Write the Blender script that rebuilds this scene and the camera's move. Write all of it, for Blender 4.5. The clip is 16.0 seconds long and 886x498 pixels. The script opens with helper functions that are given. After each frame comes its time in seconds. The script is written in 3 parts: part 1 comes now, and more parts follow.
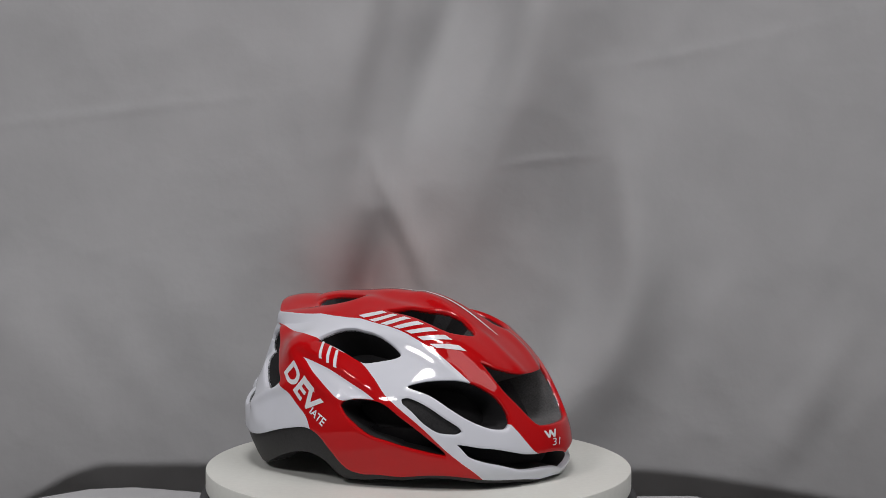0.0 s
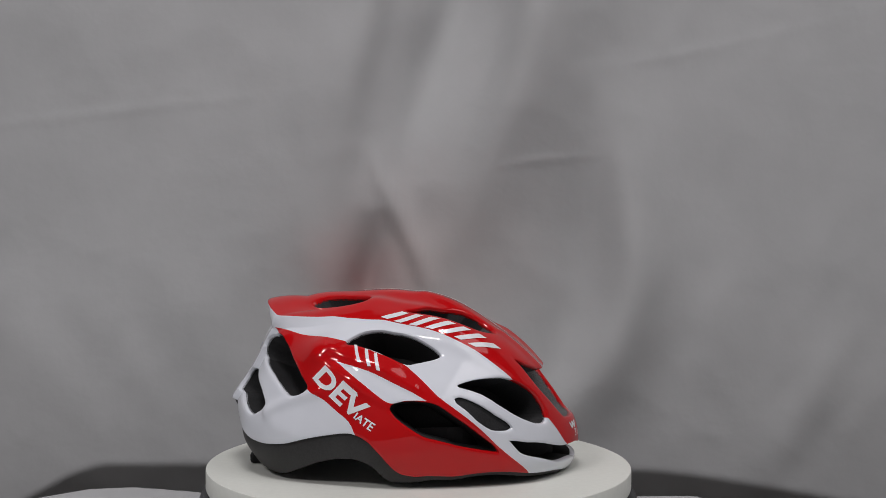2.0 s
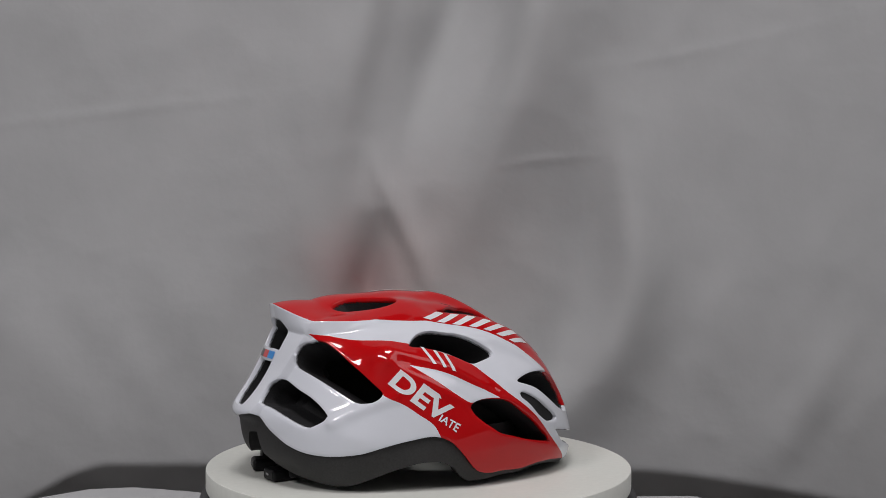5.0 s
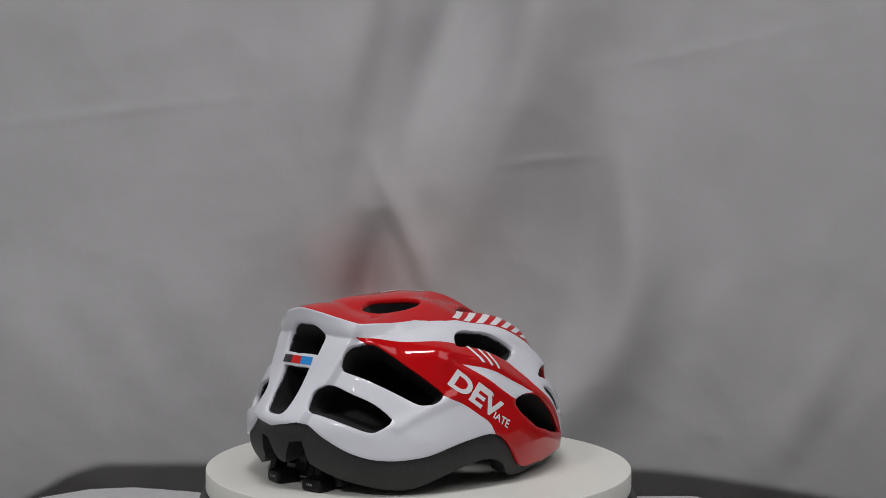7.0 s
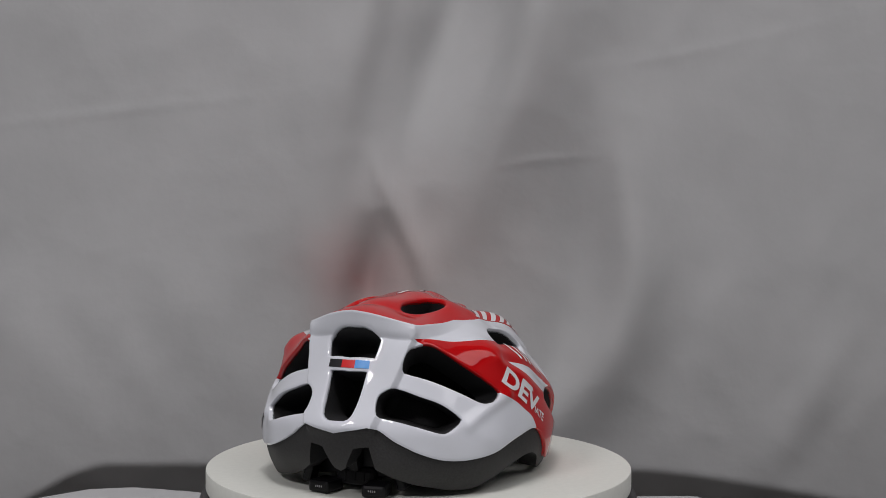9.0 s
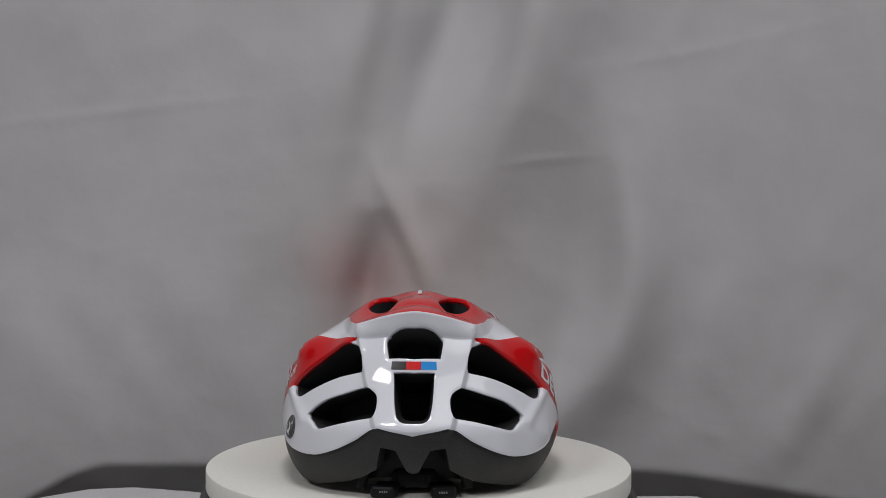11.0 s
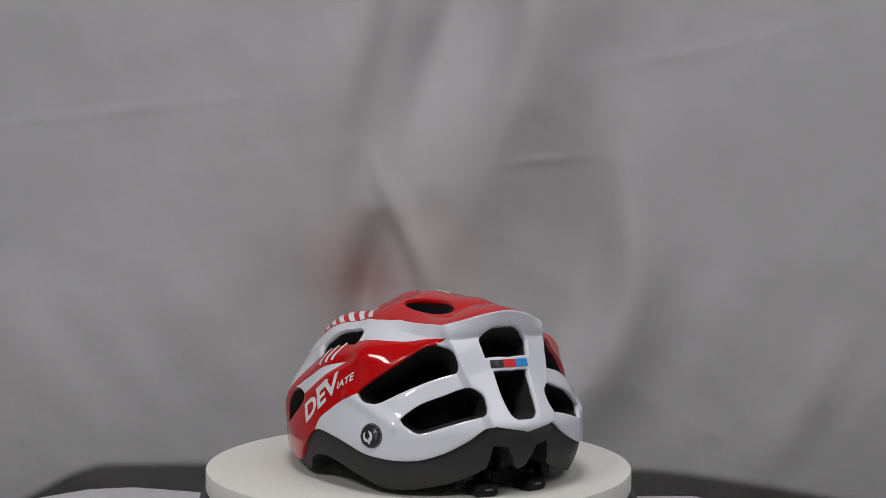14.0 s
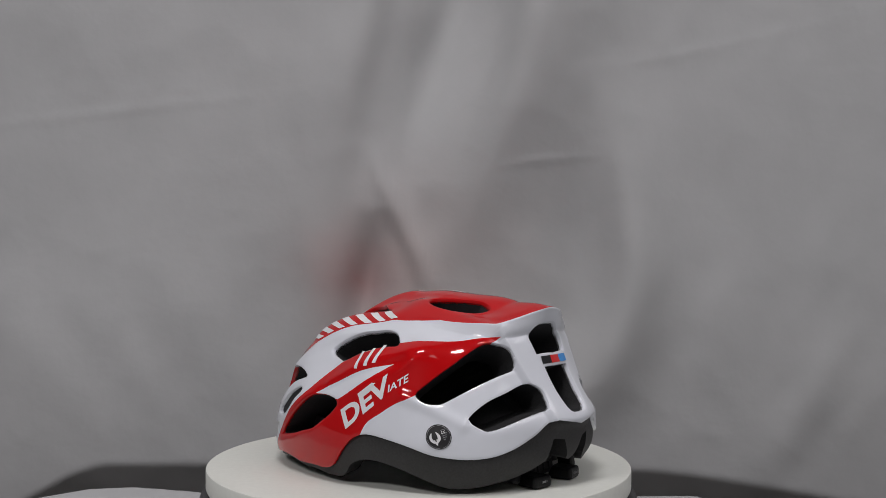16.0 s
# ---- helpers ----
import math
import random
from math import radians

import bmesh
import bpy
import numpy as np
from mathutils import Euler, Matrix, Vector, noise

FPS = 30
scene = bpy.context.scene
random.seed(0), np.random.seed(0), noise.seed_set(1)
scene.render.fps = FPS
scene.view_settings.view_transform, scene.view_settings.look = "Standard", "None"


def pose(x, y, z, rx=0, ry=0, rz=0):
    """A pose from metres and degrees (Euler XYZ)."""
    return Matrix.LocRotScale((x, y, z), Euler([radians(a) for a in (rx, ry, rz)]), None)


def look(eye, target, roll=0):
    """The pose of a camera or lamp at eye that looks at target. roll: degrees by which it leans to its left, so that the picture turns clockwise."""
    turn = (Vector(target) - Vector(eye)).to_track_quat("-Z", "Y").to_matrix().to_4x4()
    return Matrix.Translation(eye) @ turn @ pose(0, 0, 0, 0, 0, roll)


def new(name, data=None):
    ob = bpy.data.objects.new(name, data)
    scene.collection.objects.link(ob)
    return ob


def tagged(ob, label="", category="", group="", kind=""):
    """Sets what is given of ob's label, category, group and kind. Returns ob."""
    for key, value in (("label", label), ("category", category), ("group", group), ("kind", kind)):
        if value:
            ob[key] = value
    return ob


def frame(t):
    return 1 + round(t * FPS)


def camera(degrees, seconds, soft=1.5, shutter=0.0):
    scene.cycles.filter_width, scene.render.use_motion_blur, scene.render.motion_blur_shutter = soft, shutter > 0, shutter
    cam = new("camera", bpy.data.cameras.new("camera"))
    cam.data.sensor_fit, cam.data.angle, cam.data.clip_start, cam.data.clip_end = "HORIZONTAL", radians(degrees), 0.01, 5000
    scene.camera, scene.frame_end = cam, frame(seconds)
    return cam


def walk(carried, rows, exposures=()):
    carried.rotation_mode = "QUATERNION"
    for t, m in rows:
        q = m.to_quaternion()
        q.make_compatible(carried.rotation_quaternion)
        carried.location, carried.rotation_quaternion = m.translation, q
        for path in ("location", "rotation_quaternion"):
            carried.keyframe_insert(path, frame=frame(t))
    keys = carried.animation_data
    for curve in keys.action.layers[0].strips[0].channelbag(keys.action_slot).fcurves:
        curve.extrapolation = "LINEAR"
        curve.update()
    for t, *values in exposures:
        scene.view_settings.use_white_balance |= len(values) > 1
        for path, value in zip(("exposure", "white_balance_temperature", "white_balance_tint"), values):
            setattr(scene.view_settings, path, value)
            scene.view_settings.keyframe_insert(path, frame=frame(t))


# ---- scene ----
EYE = (0.0, -0.8839, 0.1804)
AIM = (0.01946, 0.11572, 0.1597)
cam = camera(41.77, 16.0, soft=0.7)
walk(cam, [(0.0, look(EYE, AIM, 0.32)), (16.0, look(EYE, AIM, 0.32))])

TURN_START, TURN_RATE = -29.3, 10.633     # heading of the helmet and of the platter, degrees and degrees a second

# ---------------------------------------------------------------- light
world = bpy.data.worlds.new("room_air")
scene.world = world
world.use_nodes = True
world.node_tree.nodes["Background"].inputs[0].default_value = (0.75, 0.77, 0.8, 1)
world.node_tree.nodes["Background"].inputs[1].default_value = 0.05
scene.view_settings.exposure = 0.0

CEILING_Z = 1.75
LAMPS = [  # x, y, size x, size y, watts
    (-1.20, -1.55, 0.62, 0.38, 23.0),
    (-0.08, -0.64, 0.45, 0.25, 12.0),
    # added soft fill that brightens the right side, no such lamp known
    (1.35, -1.00, 1.7, 1.4, 15.5),
]
for lx, ly, sx, sy, watts in LAMPS:
    lamp = bpy.data.lights.new("panel_or_fill_light", "AREA")
    lamp.shape, lamp.size, lamp.size_y, lamp.energy = "RECTANGLE", sx, sy, watts
    lamp.color = (1.0, 0.965, 0.985)
    new("panel_or_fill_light", lamp).matrix_world = pose(lx, ly, CEILING_Z - 0.035)


# ---------------------------------------------------------------- materials
def material(name, color, rough=0.5, metal=0.0, coat=0.0, specular=0.5):
    mat = bpy.data.materials.new(name)
    mat.use_nodes = True
    b = mat.node_tree.nodes["Principled BSDF"]
    b.inputs["Base Color"].default_value = (*color, 1)
    b.inputs["Roughness"].default_value = rough
    b.inputs["Metallic"].default_value = metal
    b.inputs["Coat Weight"].default_value = coat
    b.inputs["Coat Roughness"].default_value = 0.02
    b.inputs["Specular IOR Level"].default_value = specular
    return mat


def grain(mat, scale, low, high, bump=0.0, distance=0.001, rough=None, detail=4.0, scale2=None):
    """Two scales of noise on colour, roughness and relief of a material."""
    nt = mat.node_tree
    b = nt.nodes["Principled BSDF"]
    base = b.inputs["Base Color"].default_value[:3]
    tex = nt.nodes.new("ShaderNodeTexCoord")
    n1 = nt.nodes.new("ShaderNodeTexNoise")
    n1.inputs["Scale"].default_value, n1.inputs["Detail"].default_value = scale, detail
    n2 = nt.nodes.new("ShaderNodeTexNoise")
    n2.inputs["Scale"].default_value, n2.inputs["Detail"].default_value = scale2 or scale * 0.07, 3.0
    nt.links.new(tex.outputs["Object"], n1.inputs["Vector"])
    nt.links.new(tex.outputs["Object"], n2.inputs["Vector"])
    add = nt.nodes.new("ShaderNodeMath")
    add.operation = "MULTIPLY_ADD"
    add.inputs[1].default_value = 0.5
    nt.links.new(n1.outputs["Fac"], add.inputs[0])
    half = nt.nodes.new("ShaderNodeMath")
    half.operation = "MULTIPLY"
    half.inputs[1].default_value = 0.5
    nt.links.new(n2.outputs["Fac"], half.inputs[0])
    nt.links.new(half.outputs[0], add.inputs[2])
    ramp = nt.nodes.new("ShaderNodeValToRGB")
    ramp.color_ramp.elements[0].position, ramp.color_ramp.elements[1].position = 0.3, 0.7
    ramp.color_ramp.elements[0].color = (*[v * low for v in base], 1)
    ramp.color_ramp.elements[1].color = (*[v * high for v in base], 1)
    nt.links.new(add.outputs[0], ramp.inputs[0])
    nt.links.new(ramp.outputs[0], b.inputs["Base Color"])
    if bump:
        bp = nt.nodes.new("ShaderNodeBump")
        bp.inputs["Strength"].default_value, bp.inputs["Distance"].default_value = bump, distance
        nt.links.new(n1.outputs["Fac"], bp.inputs["Height"])
        nt.links.new(bp.outputs[0], b.inputs["Normal"])
    if rough:
        mr = nt.nodes.new("ShaderNodeMapRange")
        mr.inputs["To Min"].default_value, mr.inputs["To Max"].default_value = rough
        nt.links.new(n2.outputs["Fac"], mr.inputs["Value"])
        nt.links.new(mr.outputs[0], b.inputs["Roughness"])
    return mat


WHITE = grain(material("white_gloss_paint", (0.70, 0.725, 0.78), 0.4, coat=1.0, specular=0.06), 60, 0.97, 1.02, rough=(0.26, 0.34))
RED = grain(material("red_gloss_paint", (0.50, 0.004, 0.006), 0.4, coat=0.85, specular=0.02), 60, 0.95, 1.04, rough=(0.3, 0.38))
FOAM = grain(material("black_foam", (0.018, 0.018, 0.019), 0.75, specular=0.3), 900, 0.5, 1.6, bump=0.35, distance=0.0006, rough=(0.65, 0.85), scale2=30)
RIM = grain(material("grey_foam", (0.030, 0.0295, 0.0295), 0.6, specular=0.4), 700, 0.7, 1.35, bump=0.3, distance=0.0005, rough=(0.5, 0.7), scale2=25)
# the liner foam again in lighter grey, for light falling into the forehead vent
LIT_FOAM = grain(material("lit_foam_wall", (0.10, 0.10, 0.10), 0.75, specular=0.3), 900, 0.5, 1.5, bump=0.35, distance=0.0006, rough=(0.65, 0.85), scale2=30)
INSERT = grain(material("slate_plastic", (0.062, 0.066, 0.072), 0.45), 500, 0.8, 1.2, bump=0.1, distance=0.0003, scale2=20)
PRINT = material("white_print", (0.78, 0.78, 0.8), 0.3, coat=0.5)
BLACKP = grain(material("black_plastic", (0.005, 0.005, 0.006), 0.4, specular=0.22), 300, 0.7, 1.3, bump=0.05, distance=0.0003)
BLUE = material("blue_print", (0.03, 0.28, 0.72), 0.3, coat=0.6)
REDP = material("red_print", (0.66, 0.02, 0.02), 0.3, coat=0.6)
DARKP = material("dark_print", (0.015, 0.015, 0.017), 0.35, coat=0.6)
GREYP = material("grey_print", (0.25, 0.25, 0.26), 0.4)
PLATTER = grain(material("ivory_plastic", (0.70, 0.715, 0.665), 0.5, specular=0.35), 220, 0.95, 1.04, bump=0.05, distance=0.0004, rough=(0.42, 0.6), scale2=9)
BASEP = grain(material("charcoal_plastic", (0.03, 0.03, 0.032), 0.45), 200, 0.7, 1.3, bump=0.05, distance=0.0003)
PLASTER = grain(material("grey_plaster", (0.22, 0.22, 0.22), 0.9), 40, 0.93, 1.05, bump=0.1)
WOOD = grain(material("floor_wood", (0.22, 0.16, 0.11), 0.5), 25, 0.7, 1.3, bump=0.05)
DIFFUSER = material("lamp_diffuser", (0.85, 0.85, 0.85), 0.6)
ALU = material("lamp_aluminium", (0.7, 0.7, 0.7), 0.4, metal=0.9)


def cloth_material():
    mat = grain(material("grey_cotton_cloth", (0.450, 0.456, 0.461), 0.92, specular=0.15), 14, 0.91, 1.08, detail=6.0, scale2=2.2)
    nt = mat.node_tree
    b = nt.nodes["Principled BSDF"]
    tex = nt.nodes.new("ShaderNodeTexCoord")
    weave = nt.nodes.new("ShaderNodeTexNoise")
    weave.inputs["Scale"].default_value, weave.inputs["Detail"].default_value = 26, 6
    nt.links.new(tex.outputs["Object"], weave.inputs["Vector"])
    bp = nt.nodes.new("ShaderNodeBump")
    bp.inputs["Strength"].default_value, bp.inputs["Distance"].default_value = 0.34, 0.003
    nt.links.new(weave.outputs["Fac"], bp.inputs["Height"])
    nt.links.new(bp.outputs[0], b.inputs["Normal"])
    return mat


def red_bounce_cloth():
    """The same cotton with painted red bounce light: faint broad pink, one stronger patch."""
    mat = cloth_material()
    mat.name = "red_bounce_grey_cotton"
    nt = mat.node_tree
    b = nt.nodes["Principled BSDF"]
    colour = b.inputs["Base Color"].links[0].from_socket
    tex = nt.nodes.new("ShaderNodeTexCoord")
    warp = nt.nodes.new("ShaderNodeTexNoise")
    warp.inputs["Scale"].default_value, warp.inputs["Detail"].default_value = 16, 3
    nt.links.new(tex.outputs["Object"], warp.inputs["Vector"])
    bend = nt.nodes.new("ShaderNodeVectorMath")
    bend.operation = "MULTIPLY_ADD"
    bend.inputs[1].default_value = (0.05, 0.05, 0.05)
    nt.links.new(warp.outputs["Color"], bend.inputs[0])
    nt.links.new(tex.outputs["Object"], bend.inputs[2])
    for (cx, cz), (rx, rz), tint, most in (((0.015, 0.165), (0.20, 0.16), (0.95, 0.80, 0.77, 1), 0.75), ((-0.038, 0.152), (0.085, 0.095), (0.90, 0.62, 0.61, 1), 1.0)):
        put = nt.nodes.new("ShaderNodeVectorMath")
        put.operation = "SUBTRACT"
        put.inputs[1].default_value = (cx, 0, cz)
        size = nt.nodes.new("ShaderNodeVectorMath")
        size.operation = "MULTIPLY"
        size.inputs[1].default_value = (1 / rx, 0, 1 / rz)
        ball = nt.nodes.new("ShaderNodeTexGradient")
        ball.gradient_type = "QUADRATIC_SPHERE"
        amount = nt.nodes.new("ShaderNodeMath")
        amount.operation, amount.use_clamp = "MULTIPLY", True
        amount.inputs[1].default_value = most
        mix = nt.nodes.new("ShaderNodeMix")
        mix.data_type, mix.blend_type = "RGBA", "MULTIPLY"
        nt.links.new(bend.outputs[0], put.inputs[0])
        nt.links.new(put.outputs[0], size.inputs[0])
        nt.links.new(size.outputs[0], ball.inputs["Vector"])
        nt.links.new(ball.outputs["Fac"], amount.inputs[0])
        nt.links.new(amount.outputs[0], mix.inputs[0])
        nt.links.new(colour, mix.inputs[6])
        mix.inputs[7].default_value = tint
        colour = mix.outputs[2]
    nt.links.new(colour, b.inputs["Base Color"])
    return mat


CLOTH = cloth_material()
RED_BOUNCE = red_bounce_cloth()


# ---------------------------------------------------------------- mesh helpers
def mesh_of(name, verts, faces, mat, smooth=True):
    me = bpy.data.meshes.new(name)
    me.from_pydata([tuple(v) for v in verts], [], [tuple(f) for f in faces])
    me.materials.append(mat)
    me.update()
    if smooth:
        me.shade_smooth()
    return me


def part(name, me, parent, label=""):
    ob = new(name, me)
    ob.parent = parent
    if label:
        tagged(ob, label)
    return ob


def turned(profile, steps=96):
    """A solid of revolution from (radius, height) pairs, closed on the axis where the radius is 0."""
    verts, faces, rings = [], [], []
    for r, z in profile:
        if r < 1e-6:
            rings.append([len(verts)])
            verts.append((0, 0, z))
        else:
            rings.append(list(range(len(verts), len(verts) + steps)))
            verts += [(r * math.cos(2 * math.pi * i / steps), r * math.sin(2 * math.pi * i / steps), z) for i in range(steps)]
    for a, b in zip(rings, rings[1:]):
        for i in range(steps):
            j = (i + 1) % steps
            if len(a) == 1:
                faces.append((a[0], b[j], b[i]))
            elif len(b) == 1:
                faces.append((a[i], a[j], b[0]))
            else:
                faces.append((a[i], a[j], b[j], b[i]))
    return verts, faces


def box_mesh(name, size, mat, bevel=0.0):
    bm = bmesh.new()
    bmesh.ops.create_cube(bm, size=1.0)
    bmesh.ops.scale(bm, vec=size, verts=bm.verts)
    if bevel:
        bmesh.ops.bevel(bm, geom=bm.edges[:], offset=bevel, segments=2, affect="EDGES", profile=0.5)
    me = bpy.data.meshes.new(name)
    bm.to_mesh(me)
    bm.free()
    me.materials.append(mat)
    return me


# ---------------------------------------------------------------- the room
def room():
    x0, x1, y0, y1, z0, z1 = -2.4, 2.4, -2.6, 1.5, -0.83, CEILING_Z
    def slab(name, size, at, mat):
        ob = new(name, box_mesh(name, size, mat))
        ob.location = at
        return tagged(ob, kind="structure")
    slab("floor", (x1 - x0 + 0.4, y1 - y0 + 0.4, 0.1), ((x0 + x1) / 2, (y0 + y1) / 2, z0 - 0.05), WOOD)
    slab("ceiling", (x1 - x0 + 0.4, y1 - y0 + 0.4, 0.1), ((x0 + x1) / 2, (y0 + y1) / 2, z1 + 0.05), PLASTER)
    slab("wall_north", (x1 - x0, 0.1, z1 - z0), ((x0 + x1) / 2, y1 + 0.05, (z0 + z1) / 2), PLASTER)
    slab("wall_south", (x1 - x0, 0.1, z1 - z0), ((x0 + x1) / 2, y0 - 0.05, (z0 + z1) / 2), PLASTER)
    slab("wall_west", (0.1, y1 - y0, z1 - z0), (x0 - 0.05, (y0 + y1) / 2, (z0 + z1) / 2), PLASTER)
    slab("wall_east", (0.1, y1 - y0, z1 - z0), (x1 + 0.05, (y0 + y1) / 2, (z0 + z1) / 2), PLASTER)
    for lx, ly, sx, sy, watts in LAMPS:
        # the third panel only houses the added fill
        lamp = tagged(new("ceiling_light"), "flat white ceiling light panel in an aluminium frame", "ceiling light", "ceiling light panels")
        lamp.location = (lx, ly, CEILING_Z)
        d = part("diffuser", box_mesh("diffuser", (sx, sy, 0.02), DIFFUSER, 0.002), lamp)
        d.location = (0, 0, -0.014)
        for sgn in (-1, 1):
            f = part("frame", box_mesh("frame", (sx + 0.04, 0.02, 0.028), ALU, 0.002), lamp)
            f.location = (0, sgn * (sy / 2 + 0.0105), -0.0142)
            f = part("frame", box_mesh("frame", (0.02, sy, 0.028), ALU, 0.002), lamp)
            f.location = (sgn * (sx / 2 + 0.0105), 0, -0.0142)


room()

TABLE_Z = -0.052
BACK_Y = 0.40
NEARER = 0.88        # the hanging sheet is drawn in towards the stand by this factor
TABLE_BACK = 0.125


def table():
    t = tagged(new("table"), "plain wooden table under a pale grey cloth", "table")
    t.location = (0, TABLE_BACK - 0.42, -0.83)
    top = part("tabletop", box_mesh("tabletop", (1.9, 0.80, 0.03), WOOD, 0.003), t)
    top.location = (0, 0, 0.83 + TABLE_Z - 0.02)
    h = 0.83 + TABLE_Z - 0.036
    leg = box_mesh("leg", (0.05, 0.05, h), WOOD, 0.003)
    for sx in (-0.9, 0.9):
        for sy in (-0.35, 0.35):
            part("leg", leg, t).location = (sx, sy, h / 2)


table()


def table_cloth():
    """The sheet over the table, with a soft uneven edge that drops over the back."""
    nx, ns = 240, 120
    xs = np.linspace(-1.0, 1.0, nx)
    s = np.linspace(0, 1.02, ns)
    X, S = np.meshgrid(xs, s)
    wave = np.interp(X, (-0.6, -0.36, -0.315, -0.285, -0.25, -0.19, -0.1, 0.1, 0.17, 0.235, 0.27, 0.35, 0.6),
                     (-0.07, -0.06, -0.022, 0.006, 0.010, -0.010, -0.010, -0.015, -0.020, -0.022, -0.045, -0.07, -0.07))
    y_end = TABLE_BACK + wave
    y_front = -0.70
    flat = y_end - y_front
    r = 0.018
    a = np.clip((S - flat) / r, 0, math.pi / 2)
    Y = y_front + np.minimum(S, flat) + r * np.sin(a)
    Z = TABLE_Z - r * (1 - np.cos(a)) - np.maximum(S - flat - r * math.pi / 2, 0)
    ripple = np.array([[abs(noise.noise((x * 7.0, y * 6.0, 8.1))) * 0.004 for x, y in zip(rx, ry)] for rx, ry in zip(X, Y)])
    Z += ripple * np.clip((np.hypot(X, Y) - 0.185) / 0.06, 0, 1)
    verts = np.stack([X.ravel(), Y.ravel(), Z.ravel()], 1)
    faces = [(j * nx + i, j * nx + i + 1, (j + 1) * nx + i + 1, (j + 1) * nx + i) for j in range(ns - 1) for i in range(nx - 1)]
    ob = new("table_cloth", mesh_of("table_cloth", verts, faces, CLOTH))
    mod = ob.modifiers.new("thickness", "SOLIDIFY")
    mod.thickness, mod.offset = 0.0012, -1
    tagged(ob, "pale grey cotton cloth spread over the table", "table cloth")


def ease_in(x, a, b):
    s = np.clip((x - a) / (b - a), 0, 1)
    return s * s * (3 - 2 * s)


table_cloth()


def ridge(x, z, path, width, height, lean=0.0):
    """A soft fold along a polyline of (x, z): a rounded crest that fades out at its ends and may lean to one side."""
    p = np.array(path, float)
    for _ in range(3):                                      # corner cutting, for a flowing line
        q = np.empty((2 * len(p) - 2, 2))
        q[0::2], q[1::2] = 0.75 * p[:-1] + 0.25 * p[1:], 0.25 * p[:-1] + 0.75 * p[1:]
        q[0], q[-1] = p[0], p[-1]
        p = q
    seg = np.linalg.norm(np.diff(p, axis=0), axis=1)
    total = seg.sum()
    best, side, pos = np.full(x.shape, 1e9), np.zeros(x.shape), np.zeros(x.shape)
    run = 0.0
    for (ax, az), (bx, bz), ln in zip(p, p[1:], seg):
        dx, dz = bx - ax, bz - az
        s = np.clip(((x - ax) * dx + (z - az) * dz) / ln ** 2, 0, 1)
        px, pz = x - ax - s * dx, z - az - s * dz
        d = np.hypot(px, pz)
        m = d < best
        best = np.where(m, d, best)
        side = np.where(m, (px * -dz + pz * dx) / ln, side)
        pos = np.where(m, (run + s * ln) / total, pos)
        run += ln
    fade = np.sin(np.pi * np.clip(pos, 0.0, 1.0)) ** 1.4
    w = width * (1 + lean * np.tanh(side / width))
    return height * fade * np.exp(-(best / w) ** 2)


FOLDS = [  # path in metres across the hanging cloth, width, height, lean
    ([(0.18, 0.80), (0.135, 0.43), (0.115, 0.336), (0.08, 0.24), (0.05, 0.12)], 0.053, 0.054, 0.7),
    ([(0.09, 0.80), (0.045, 0.44), (0.012, 0.35), (-0.012, 0.27), (-0.025, 0.12)], 0.036, -0.036, 0.0),
    ([(-0.02, 0.80), (-0.055, 0.44), (-0.085, 0.34), (-0.10, 0.24), (-0.11, 0.10)], 0.034, 0.019, -0.3),
    ([(-0.062, 0.28), (-0.036, 0.216), (-0.012, 0.165), (0.006, 0.125), (0.02, 0.06)], 0.012, 0.009, 0.2),
    ([(-0.13, 0.24), (-0.115, 0.15), (-0.12, 0.07), (-0.13, 0.0)], 0.026, 0.006, 0.2),
    ([(-0.046, 0.20), (-0.056, 0.14), (-0.066, 0.06), (-0.07, 0.0)], 0.022, -0.026, 0.0),
    ([(0.21, 0.38), (0.232, 0.22), (0.238, 0.12), (0.215, 0.04), (0.165, -0.03), (0.08, -0.09)], 0.036, 0.028, 0.3),
    ([(0.16, 0.28), (0.18, 0.14), (0.15, 0.02), (0.1, -0.05)], 0.032, -0.009, 0.0),
    ([(0.055, 0.240), (0.12, 0.252), (0.22, 0.258)], 0.004, 0.0009, 0.0),
    ([(-0.60, 0.270), (-0.28, 0.31), (-0.10, 0.330)], 0.006, 0.0007, 0.0),
    ([(0.12, 0.34), (0.27, 0.365), (0.5, 0.42)], 0.006, 0.0006, 0.0),
    ([(0.44, 0.46), (0.40, 0.40), (0.35, 0.33)], 0.006, 0.0006, 0.0),
    ([(-0.50, 0.16), (-0.42, 0.03), (-0.31, -0.09)], 0.034, 0.0045, 0.0),
    ([(-0.40, 0.14), (-0.33, 0.04), (-0.25, -0.06)], 0.028, 0.003, 0.0),
    ([(-0.30, 0.16), (-0.25, 0.06), (-0.18, -0.04)], 0.026, 0.0025, 0.0),
    ([(0.49, 0.10), (0.45, 0.02), (0.42, -0.045), (0.36, -0.13)], 0.024, 0.006, 0.0),
    ([(0.36, 0.18), (0.33, 0.08), (0.30, -0.02)], 0.028, 0.0025, 0.0),
]


